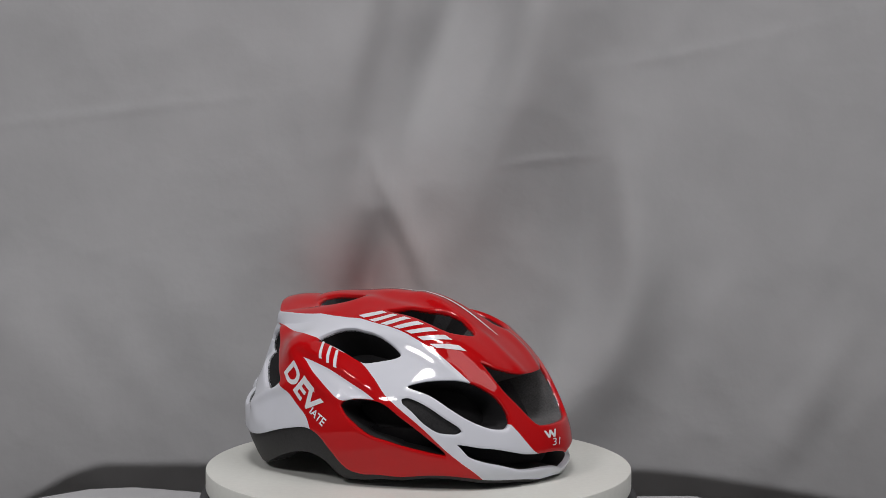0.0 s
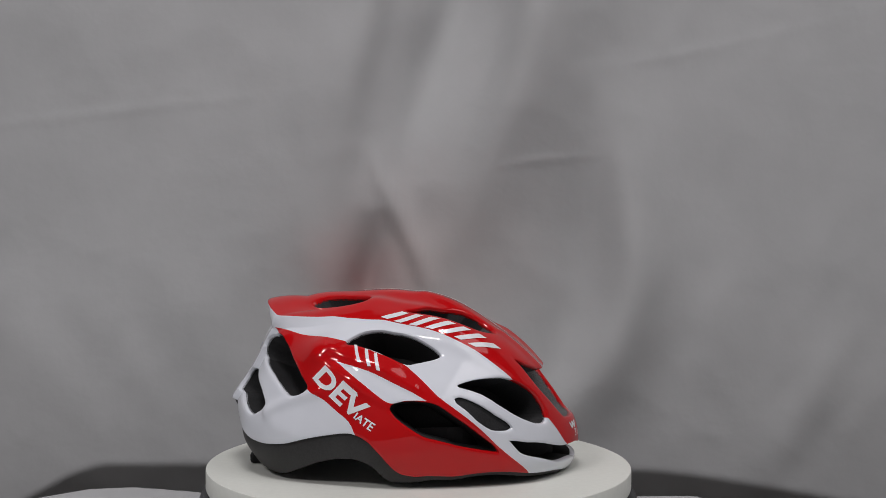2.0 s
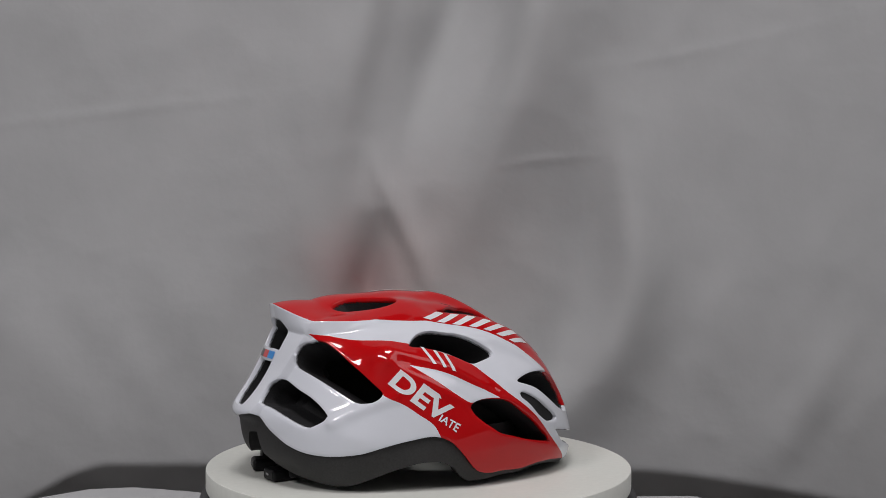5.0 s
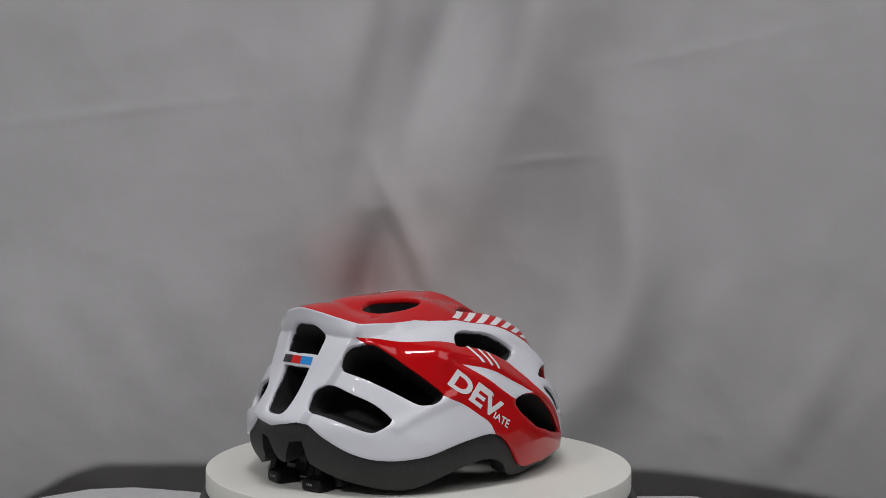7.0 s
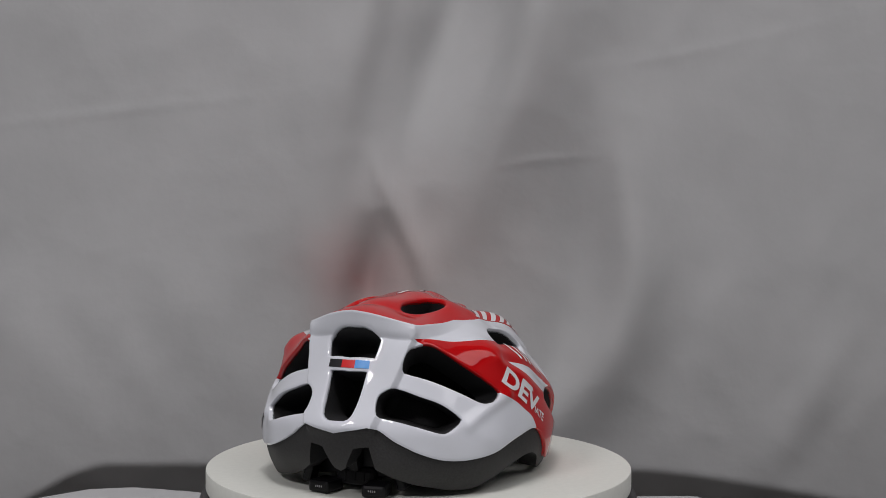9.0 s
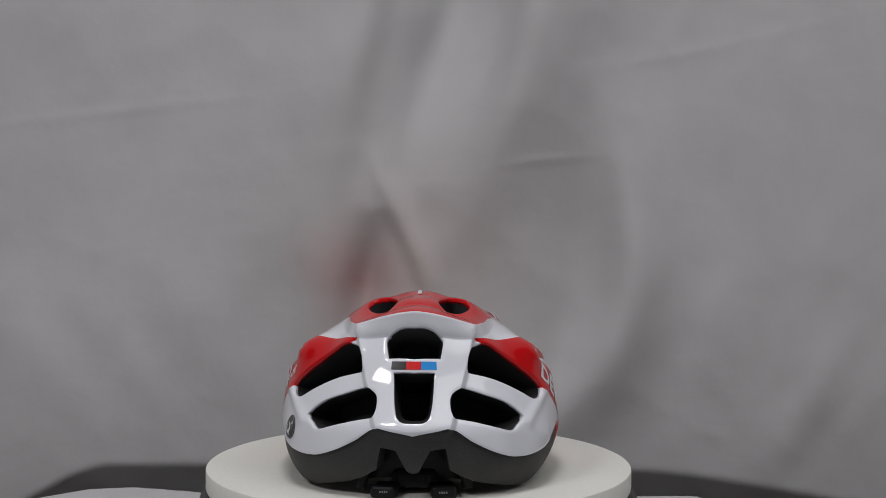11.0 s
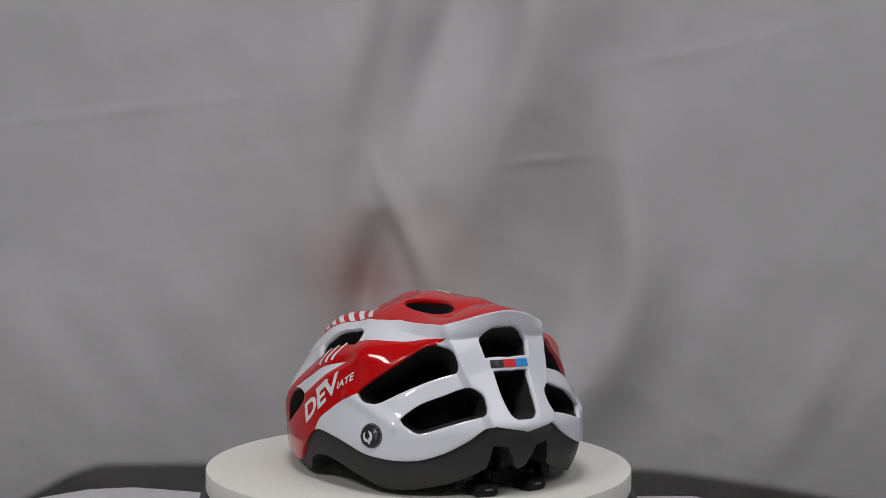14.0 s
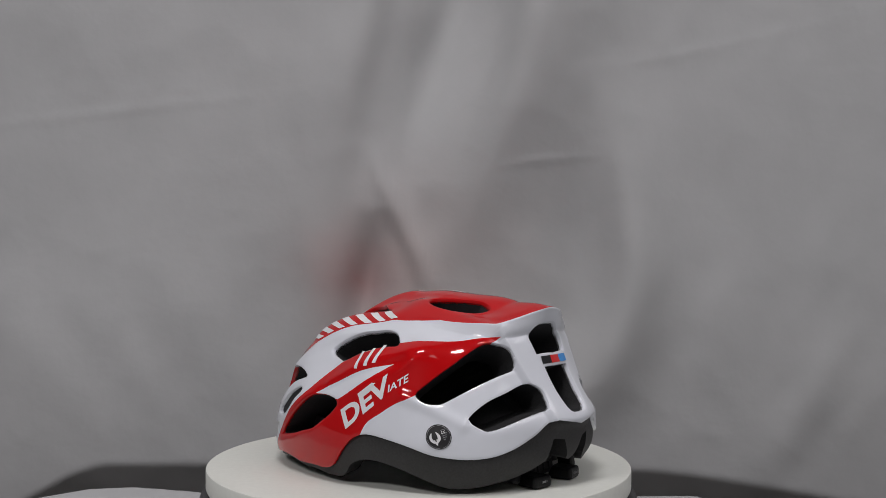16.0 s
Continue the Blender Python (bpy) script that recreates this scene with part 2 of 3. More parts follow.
def backdrop():
    """A cotton sheet that hangs in folds behind the table and bends away from it at the bottom."""
    nx, ns = 460, 420
    xs = np.linspace(-1.25, 1.25, nx)
    curl, bent, tail = 0.014, radians(33), 0.13
    arc = curl * bent
    s = np.linspace(0, tail + arc + 1.55, ns)
    X, S = np.meshgrid(xs, s)
    under = tail + arc - S                                 # the hem is bent back and runs down behind the table
    a = np.clip(under / curl, 0, bent)
    behind = np.maximum(under - arc, 0)
    turn_z = -0.082 - 0.005 * ease_in(X, 0.0, 0.24) - 0.045 * ease_in(X, 0.22, 0.6) - 0.06 * ease_in(-X, 0.34, 0.50)
    up = np.maximum(-under, 0)
    Y = BACK_Y + curl * (1 - np.cos(a)) + behind * math.sin(bent)
    Z = turn_z + up - curl * np.sin(a) - behind * math.cos(bent)
    lift = np.zeros(X.shape)
    for path, width, height, lean in FOLDS:
        lift += ridge(X, Z, path, width, height, lean)
    wob = np.array([[noise.noise((x * 3.1, z * 1.7, 4.2)) * 0.006 + noise.noise((x * 9 + z * 4, z * 5.0, 1.3)) * 0.0015
                     for x, z in zip(rx, rz)] for rx, rz in zip(X, Z)])
    pouch = np.exp(-((X + 0.018 - 0.3 * (Z - 0.22)) / 0.052) ** 4) * ease_in(Z, 0.165 + 0.2 * X, 0.230) * (1 - ease_in(Z, 0.235, 0.40))
    crumple = np.array([[abs(noise.noise((x * 11 + z * 6, z * 8 - x * 5, 7.7))) * 0.0022 + abs(noise.noise((x * 23 - z * 9, z * 19 + x * 7, 2.6))) * 0.0009
                         for x, z in zip(rx, rz)] for rx, rz in zip(X, Z)])
    Y -= lift + wob - crumple + 0.007 * pouch
    verts = np.stack([X.ravel(), Y.ravel(), Z.ravel()], 1) * NEARER + np.array(EYE) * (1 - NEARER)
    faces = [(j * nx + i, j * nx + i + 1, (j + 1) * nx + i + 1, (j + 1) * nx + i) for j in range(ns - 1) for i in range(nx - 1)]
    ob = new("backdrop_cloth", mesh_of("backdrop_cloth", verts, faces, RED_BOUNCE))
    mod = ob.modifiers.new("thickness", "SOLIDIFY")
    mod.thickness, mod.offset = 0.0012, -1
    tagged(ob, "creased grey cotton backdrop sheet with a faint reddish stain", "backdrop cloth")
    rail = tagged(new("curtain_rail"), "slim dark rail that carries the hanging sheet", "rail")
    me = box_mesh("rod", (4.78, 0.02, 0.02), BASEP, 0.004)
    part("rod", me, rail).location = (0, 0, 0)
    rail.location = (0, (BACK_Y - EYE[1]) * NEARER + EYE[1] + 0.012, (1.45 - EYE[2]) * NEARER + EYE[2])


backdrop()


# ---------------------------------------------------------------- the turntable
def crisp(me):
    me.set_sharp_from_angle(angle=radians(28))
    return me


def turntable():
    base = tagged(new("turntable"), "round motorised display turntable, ivory platter on a charcoal base", "turntable")
    base.location = (0, 0, TABLE_Z)
    h = -TABLE_Z
    v, f = turned([(0, 0.0002), (0.150, 0.0002), (0.157, 0.003), (0.163, 0.012), (0.1655, 0.024), (0.1645, h - 0.0225), (0.1625, h - 0.0185), (0.155, h - 0.0175), (0, h - 0.0175)])
    part("base", crisp(mesh_of("base", v, f, BASEP)), base, "charcoal plastic base")
    platter = tagged(new("turntable_platter"), "ivory plastic turning platter of the display stand", "turntable platter")
    v, f = turned([(0.1535, -0.0008), (0.1588, -0.0008), (0.1588, 0.0), (0.12, 0.0), (0.06, 0.0), (0, 0.0)], 160)
    part("top_plate", crisp(mesh_of("top_plate", v, f, PLATTER)), platter)
    v, f = turned([(0, -0.017), (0.150, -0.017), (0.1575, -0.0168), (0.1590, -0.0160), (0.1598, -0.0145), (0.160, -0.013), (0.160, -0.0012), (0.1597, -0.0004), (0.1588, -0.0001), (0.1570, -0.0001), (0.1570, -0.0009), (0, -0.0009)], 160)
    part("rim", crisp(mesh_of("rim", v, f, PLATTER)), platter)
    return platter


PLATTER_OB = turntable()


# ---------------------------------------------------------------- the helmet's outer form
HUB_Z = 0.04                       # middle of the star-shaped form, x forward, y to the left
HELMET_AT = (-0.0098, -0.0013)     # the helmet's middle beside the turning axis
FORM = (  # one row for each multiple of the heading, one number for each Chebyshev step of the height
    (0.10526, -0.01210, -0.00374, 0.00177, -0.00023, -0.00013, 0.00045),
    (-0.00391, -0.00695, -0.00019, 0.00128, 0.00044, 0.00090, -0.00032),
    (0.01132, 0.00087, 0.00087, -0.00103, -0.00325, -0.00195, -0.00020),
    (0.00455, 0.00537, 0.00878, 0.00823, 0.00665, 0.00519, 0.00237),
    (-0.00487, -0.00812, -0.00975, -0.00744, -0.00444, -0.00192, -0.00034),
    (-0.00037, -0.00061, 0.00320, 0.00336, 0.00156),
    (0.00190, 0.00468, 0.00383, 0.00225, 0.00140),
)


TRIM = (  # elevation, then millimetres added at even headings from ahead to behind
    (86, (-0.50,)),
    (72, (0.72, -0.44, 0.39, 0.10, 0.19,)),
    (58, (0.06, -0.67, -1.22, -0.57, -0.26, -0.74, -0.19, -0.16,)),
    (44, (-0.53, -0.89, 0.91, 2.10, -0.43, -1.16, -0.35, 0.65, -0.96, -0.29,)),
    (30, (-0.37, -0.84, -0.39, -0.01, 0.52, -0.71, -1.02, 0.36, 1.93, 2.53, 0.38, -0.21,)),
    (16, (0.36, 0.10, -0.59, 0.08, 1.25, -1.21, -1.15, -0.72, 0.17, 1.86, -0.76, -1.07,)),
    (2, (-0.07, -0.98, -0.57, -0.44, -0.65, -0.71, -0.14, -0.51, 0.80, -0.89, -0.84, 1.90,)),
    (-11, (1.16, -1.03, 0.25, 0.22, 0.08, 0.10, -0.52, -0.04, -0.19, 1.13,)),
)
SHOULDER = (  # the same for the shoulders beside the tail, headings 112 to 152
    (24, (-0.54, 0.85, -0.57, 0.13, 1.14)),
    (31, (-0.47, 5.03, 2.07, 0.24, 4.35)),
)


def direction(az, el):
    a, e = np.radians(az), np.radians(el)
    return np.stack([np.cos(e) * np.cos(a), np.cos(e) * np.sin(a), np.sin(e)], -1)


def trims():
    at, wide, tall = [], [], []
    for el, row in TRIM:
        at += [(90.0 if len(row) == 1 else 180.0 * k / (len(row) - 1), el) for k in range(len(row))]
        wide += [radians(13)] * len(row)
        tall += row
    for el, row in SHOULDER:
        at += [(112.0 + 10 * k, el) for k in range(5)]
        wide += [radians(7)] * 5
        tall += row
    a = np.array(at, float)
    return direction(a[:, 0], a[:, 1]), np.array(wide), np.array(tall) * 0.001


TRIM_WAY, TRIM_WIDE, TRIM_TALL = trims()


def trim(az, el):
    """Soft swellings of the shell, alike on both sides."""
    out = np.zeros(np.broadcast(az, el).shape)
    a = np.abs(az)
    one, two = direction(a, el), direction(-a, el)
    for way, wide, tall in zip(TRIM_WAY, TRIM_WIDE, TRIM_TALL):
        out = out + tall * (np.exp(-((one - way) ** 2).sum(-1) / wide ** 2) + np.exp(-((two - way) ** 2).sum(-1) / wide ** 2))
    return out


def ease(x, a, b):
    s = np.clip((x - a) / (b - a), 0, 1)
    return s * s * (3 - 2 * s)


def spoiler_step(a):
    return np.where(a > 156, 35.6 - 1.5 * (180 - a) / 24, 34.1 + (156 - a) * 0.5)


def pillar_edge(el):
    return 168.8 - (el - 4) * 0.407


def radius(az, el):
    """Distance of the outer skin from the hub by heading (0 ahead, 180 behind) and elevation, in degrees."""
    az, el = np.asarray(az, float), np.asarray(el, float)
    se, ce = np.sin(np.radians(el)), np.cos(np.radians(el))
    u = np.arccos(np.clip((se + 0.45) / 1.45 * 2 - 1, -1, 1))
    r = np.zeros(np.broadcast(az, el).shape)
    for k, row in enumerate(FORM):
        for m, v in enumerate(row):
            r = r + v * np.cos(k * np.radians(az)) * ce ** min(k, 3) * np.cos(m * u)
    a = np.abs(az)
    step = spoiler_step(a)                                                                             # tail spoiler with its undercut
    r = r + 0.016 * np.exp(-((a - 180) / 31) ** 2) * np.clip((el - step + 2.3) / 4.7, 0, 1) * (1 - np.clip((el - step - 2.4) / 10, 0, 1)) ** 1.15
    across = 0.092 * np.cos(np.radians(el)) * np.sin(np.radians(a))                                    # channels beside the crown ridge
    r = r - 0.0028 * np.exp(-((across - 0.021) / 0.0095) ** 2) * ease(el, 37, 47)
    r = r + 0.0042 * np.clip((a - pillar_edge(el) + 1.3) / 2.0, 0, 1) * ease(el, 0, 4) * (1 - ease(el, 33, 38))   # flat tail pillars
    r = r + 0.0032 * np.exp(-((el - 3) / 5.5) ** 2) * ease(a, 140, 152)                                # flare above the rear rim
    r = r + 0.0032 * np.exp(-((el + 8) / 6) ** 2) * ease(a, 142, 156)                                 # wings of the rear rim
    return r + trim(*np.broadcast_arrays(az, el))


def on_skin(az, el, lift=0.0):
    az, el = np.asarray(az, float), np.asarray(el, float)
    r = radius(az, el) + lift
    c = np.cos(np.radians(el))
    return np.stack([r * c * np.cos(np.radians(az)) + HELMET_AT[0], r * c * np.sin(np.radians(az)) + HELMET_AT[1],
                     r * np.sin(np.radians(el)) + HUB_Z], -1)


def to_plan(az, el):
    """Flat chart of the half helmet: elevation becomes distance from the crown."""
    az, el = np.asarray(az, float), np.asarray(el, float)
    return np.stack([(90 - el) * np.cos(np.radians(az)), (90 - el) * np.sin(np.radians(az))], -1)


def from_plan(p):
    return np.degrees(np.arctan2(p[..., 1], p[..., 0])), 90 - np.hypot(p[..., 0], p[..., 1])


def rounded(points, closed=True, step=1.1, corner=()):
    """A smooth curve (in the chart) through (heading, elevation) pairs; corners stay sharp, centre-line ends straight."""
    p = to_plan([q[0] for q in points], [q[1] for q in points])
    n = len(p)
    out = []
    for i in range(n if closed else n - 1):
        p1, p2 = p[i], p[(i + 1) % n]
        p0 = p[i - 1] if (closed or i > 0) else 2 * p1 - p2
        p3 = p[(i + 2) % n] if (closed or i + 2 < n) else 2 * p2 - p1
        mid = points[i][0] in (0, 180) and points[(i + 1) % n][0] in (0, 180)
        t1, t2 = (p2 - p0) / 2, (p3 - p1) / 2
        ln = np.linalg.norm(p2 - p1)
        t1 = t1 * min(1, ln / max(1e-6, np.linalg.norm(t1)))
        t2 = t2 * min(1, ln / max(1e-6, np.linalg.norm(t2)))
        if i in corner or mid or points[i][0] in (0, 180):
            t1 = p2 - p1
        if (i + 1) % n in corner or mid or points[(i + 1) % n][0] in (0, 180):
            t2 = p2 - p1
        m = max(1, int(ln / step))
        for k in range(m):
            s = k / m
            out.append((2 * s ** 3 - 3 * s ** 2 + 1) * p1 + (s ** 3 - 2 * s ** 2 + s) * t1 + (3 * s ** 2 - 2 * s ** 3) * p2 + (s ** 3 - s ** 2) * t2)
    if not closed:
        out.append(p[-1])
    out = np.array(out)
    out[:, 1] = np.maximum(out[:, 1], 0)
    return out


def inside(p, poly):
    x, y = p[:, 0], p[:, 1]
    hit = np.zeros(len(p), bool)
    for (x1, y1), (x2, y2) in zip(poly, np.roll(poly, -1, 0)):
        c = (y1 > y) != (y2 > y)
        if y1 != y2:
            hit ^= c & (x < (x2 - x1) * (y - y1) / (y2 - y1) + x1)
    return hit


VENTS = {  # openings of the half shell as (heading, elevation)
    "upper_side": [(113, 34.5), (111.3, 39.9), (107, 44), (98.5, 46.5), (87, 45.4), (77.3, 42.6), (66, 35.5), (63.6, 31.9), (67.5, 30.1), (76, 28.4), (81.8, 27.5), (88.5, 29.7), (98.8, 32.8), (107, 34.2)],
    "front_side": [(60.2, 16.9), (56, 18.6), (48, 19.3), (39.1, 18.3), (31.9, 15.5), (25.6, 10.2), (23.1, 4.6), (23.4, 1.6), (25.6, 0.2), (31.2, 0.9), (38, 3.8), (44.5, 8), (51.3, 13)],
    "lower_side": [(88.1, 9), (86.4, 10.9), (82, 11.9), (74.4, 11.6), (69.2, 10.1), (62.2, 5), (53.7, -1.4), (47.6, -6.3), (46.6, -8), (52.5, -7.3), (59.9, -5.9), (67.2, -3.9), (74.6, -1.9), (80.8, 1.8), (85.6, 5.4)],
    "brow": [(43, -4), (34, -5.2), (18.1, -7.9), (0, -9.3), (0, -14.6), (18.1, -13.3), (30.1, -10.9), (38.1, -8.6)],
    "forehead": [(28.3, 25.2), (21.3, 21.9), (12.8, 19.3), (7, 18.4), (0, 18.2), (0, -0.2), (5.1, -0.2), (11, 0.2), (13.9, 2), (17.8, 7), (23, 14)],
    "crown_front": [(83, 62.3), (71, 64.5), (45, 66.5), (24, 62), (15, 51.5), (15.8, 44), (18.3, 40.6), (24, 38.4), (36.8, 40.3), (46.5, 46.2), (58.8, 54.6)],
    "crown_rear": [(163.8, 48), (166, 52.5), (164.5, 58), (156, 65), (140, 69.3), (129, 67.3), (126.5, 63.2), (132, 58.8), (142, 54), (154, 49.2)],
    "tail_upper": [(161, 24.3), (159.8, 27.8), (157.2, 30.4), (151.2, 31.6), (144.3, 29.3), (136.9, 25), (128.1, 19.1), (122.9, 14.6), (124.6, 12.1), (127.6, 10.9), (132.6, 11), (140.6, 14.7), (149.9, 18.4), (160.6, 21.4)],
    "tail_lower": [(168.6, 8.6), (168.4, 13), (166.2, 15.2), (163.2, 16.2), (155.1, 13.7), (147, 10.6), (141, 5.9), (141.9, 4.4), (144.6, 2.7), (147.2, 1.7), (151.5, 2.7), (158.8, 4.8), (167.4, 6.7)],
    "tail_top": [(180, 35), (175, 34.7), (171, 33.2), (169.4, 31.4), (170.8, 25.4), (180, 25.3)],
    "tail_bottom": [(180, 21), (173, 21), (174, 12), (175.2, 7), (177, 5.6), (180, 5.4)],
}
VENT_CORNERS = {"tail_top": (4,), "tail_bottom": (1,), "forehead": (0,), "brow": (0,)}
INSERT_EDGE = [(62.6, 12.1), (60, 12.7), (53.9, 10), (47, 5.2), (41.8, 1.6), (40.9, 0.4), (43, -0.7), (48.9, -0.1), (54.1, 3), (58.8, 7.7), (62.2, 10.6)]
TOP_RED = [(122.9, 49.9), (110, 51.8), (99.1, 52.8), (76.8, 49.3), (58, 40.3), (46.9, 31.3), (38.4, 20.8), (30, 10), (21.9, -0), (14.1, -8), (0, -10)]      # ahead of the spoiler's crest
SIDE_RED = [(157, 32.6), (140, 34.8), (123, 35.6), (109.5, 35.3), (101, 33.2), (94.4, 31.4), (83.7, 28.1), (74.8, 20.5), (68.4, 13), (60, 6), (49, -4), (42.1, -9.7), (34, -15.6), (32.7, -19.1), (59.9, -20.1), (80, -20), (83, -19.4), (86, -17), (91, -9.5), (94.5, -6.5), (99.6, -3.6), (103.5, 3), (109, 7), (115, 10.8), (121, 13.2), (130, 18), (146, 28.1)]
WEDGE = [(113, 25.9), (106, 25), (98, 23.3), (86, 18.6), (73.5, 11.8), (82, 12), (88, 11), (94.5, 14.8), (104, 20.9)]
SHELL_EDGE = [(180, 2), (174, 3.2), (170, 4), (167, 3), (162, -0.4), (155, -3.8), (147, -6.3), (139, -6.9), (130, -6.2), (122, -4.2), (112.9, -2.2), (104, -1), (100, -1.8), (96, -4), (93, -7), (87, -13.8), (83, -16.5), (76, -17.3), (60, -16.7), (34, -15.6), (13.9, -16.6), (0, -16.7)]
BOTTOM = [(180, -10.1), (178.2, -9.2), (174.9, -2.6), (170.3, -2.0), (168.6, -9.2), (163, -12.6), (156, -15.1), (145, -17.5), (135, -18.2), (126, -15.7), (115.9, -12.5), (106.9, -10.9), (101, -11.3), (95, -14), (91, -18.4), (87, -20.7), (80, -20.6), (74, -19.8), (59.9, -18.5), (34, -17.2), (13.9, -18.1), (0, -18.1)]
DEEP = 0.027        # thickness of the foam
THROUGH = ("tail_upper", "tail_bottom")
"""The crease lines: path, half width, height."""
CREASES = [
    ([(140, 4.5), (133, -0.5), (126, -2.5)], 0.006, 0.0007),
    ([(118, 13.5), (124, 11.5), (131, 8.4), (139, 4.0)], 0.0042, 0.0017),
    ([(97, 57), (78, 55), (65, 51), (56, 46.5), (49, 41.5), (43, 36)], 0.011, 0.0026),
    ([(84, 44.5), (62, 38.5), (48, 29), (38, 17)], 0.0045, 0.0012),
    ([(116, 26.5), (108, 24.6), (99.1, 22.5), (86, 17.2), (77, 12.5)], 0.0042, -0.0011),
    ([(118, 30.5), (108, 29), (99, 27), (88, 22.5), (79, 17.5)], 0.004, 0.0008),
    ([(121, 26.5), (112, 22.6), (99, 15.2), (90, 11.2)], 0.0035, 0.0009),
    ([(20, 80), (16, 60), (14, 45), (12, 30), (8, 20)], 0.006, 0.0014),
]


def build_chart():
    """Triangles of the half shell, cut along every opening and every paint edge."""
    loops = {n: rounded(v, corner=VENT_CORNERS.get(n, ())) for n, v in VENTS.items()}
    loops["insert"] = rounded(INSERT_EDGE)
    loops["side_red"] = rounded(SIDE_RED, corner=(0, 12, 13, 15, 16))
    loops["wedge"] = rounded(WEDGE, corner=(0, 4))
    crest = np.linspace(180, 134, 38)
    lines = {"top_red": np.concatenate([to_plan(crest, spoiler_step(crest) + 2.4), rounded(TOP_RED, False)]), "edge": rounded(SHELL_EDGE, False, corner=(2,)), "bottom": rounded(BOTTOM, False, corner=(1, 2, 3, 4))}
    sharp = np.linspace(180, 128, 44)                       # crease lines of the spoiler and of the pillars
    lines["undercut"] = to_plan(sharp, spoiler_step(sharp) - 2.3)
    up = np.linspace(1, 33, 34)
    for k, off in enumerate((-1.3, 0.7)):
        lines["pillar_%d" % k] = to_plan(pillar_edge(up) + off, up)
    pts, edges = [], []

    def chain(p, closed):
        base = len(pts)
        pts.extend(map(tuple, p))
        edges.extend((base + i, base + (i + 1) % len(p)) for i in range(len(p) if closed else len(p) - 1))
    for p in loops.values():
        chain(p, True)
    for p in lines.values():
        chain(p, False)
    edge = np.array(pts)
    step = 0.95
    grid = []
    for j in range(int(118 / (step * 0.866)) + 1):
        y = j * step * 0.866
        x = np.arange(-118, 118, step) + (step / 2 if j % 2 else 0)
        grid.append(np.stack([x, np.full(x.shape, y)], 1))
    grid = np.concatenate(grid)
    grid = grid[np.hypot(grid[:, 0], grid[:, 1]) < 116]
    far = np.ones(len(grid), bool)
    for k in range(0, len(edge), 64):
        d = np.hypot(grid[:, None, 0] - edge[None, k:k + 64, 0], grid[:, None, 1] - edge[None, k:k + 64, 1]).min(1)
        far &= d > 1.55
    grid = grid[far]
    rows = []                                               # even rows of points beside every edge
    for closed, group in ((True, loops), (False, lines)):
        for p in group.values():
            q = np.roll(p, -1, 0) - np.roll(p, 1, 0) if closed else np.gradient(p, axis=0)
            n = np.stack([-q[:, 1], q[:, 0]], 1) / np.maximum(np.linalg.norm(q, axis=1), 1e-9)[:, None]
            for off in (-1.15, -0.5, 0.5, 1.15):
                rows.append((p + n * off)[1:-1])
    for cand, off in sorted(((r, abs(o)) for r, o in zip(rows, [-1.15, -0.5, 0.5, 1.15] * 99)), key=lambda t: t[1]):
        d = np.sqrt(((cand[:, None] - edge[None]) ** 2).sum(-1)).min(1)
        cand = cand[(d > off * 0.85) & (cand[:, 1] > 0.3) & (np.hypot(cand[:, 0], cand[:, 1]) < 116)]
        if len(cand):
            g = np.sqrt(((cand[:, None] - grid[None]) ** 2).sum(-1)).min(1) if len(grid) else np.full(len(cand), 9.0)
            grid = np.concatenate([grid, cand[g > 0.42]])
    x = np.arange(-115.5, 115.6, 0.9)                       # the middle line, where the two halves meet
    mid = np.stack([x, np.zeros(x.shape)], 1)
    mid = mid[(np.hypot(mid[:, None, 0] - edge[None, :, 0], mid[:, None, 1] - edge[None, :, 1]).min(1) > 0.35) & (np.hypot(mid[:, None, 0] - grid[None, :, 0], mid[:, None, 1] - grid[None, :, 1]).min(1) > 0.35)]
    grid = np.concatenate([grid, mid])
    from mathutils import geometry
    vs, _, fs, _, _, _ = geometry.delaunay_2d_cdt([Vector(p) for p in pts] + [Vector(p) for p in grid], edges, [], 0, 1e-4)
    V = np.array([tuple(v) for v in vs])
    F = np.array([tuple(f) for f in fs if len(f) == 3])
    C = V[F].mean(1)
    a, b, c = V[F[:, 0]], V[F[:, 1]], V[F[:, 2]]
    area = np.abs((b[:, 0] - a[:, 0]) * (c[:, 1] - a[:, 1]) - (b[:, 1] - a[:, 1]) * (c[:, 0] - a[:, 0]))
    zone = np.zeros(len(F), int)                                     # 0 white, 1 top red, 2 side red, 3 rim foam, 4 insert, -1 none, -2 blind vent, -3 through vent
    zone[inside(C, np.concatenate([lines["top_red"], [[0.0, -1e-3]]]))] = 1
    zone[inside(C, loops["side_red"])] = 2
    zone[inside(C, loops["wedge"])] = 0
    zone[~inside(C, np.concatenate([lines["edge"], [[0.0, -1e-3]]]))] = 3
    zone[~inside(C, np.concatenate([lines["bottom"], [[0.0, -1e-3]]]))] = -1
    for n in VENTS:
        zone[inside(C, loops[n])] = -3 if n in THROUGH else -2
    zone[inside(C, loops["insert"])] = 4
    zone[(area < 1e-7) & (zone >= 0)] = -1
    rims = [np.concatenate([p, p[:1]]) for n, p in loops.items() if n in VENTS or n == "insert"] + [lines["edge"]]
    return V, F, zone, rims


def near_lines(P, lines):
    d = np.full(len(P), 1.0)
    for p in lines:
        for k in range(0, len(p), 40):
            q = p[k:k + 40]
            d = np.minimum(d, np.sqrt(((P[:, None] - q[None]) ** 2).sum(-1)).min(1))
    return d


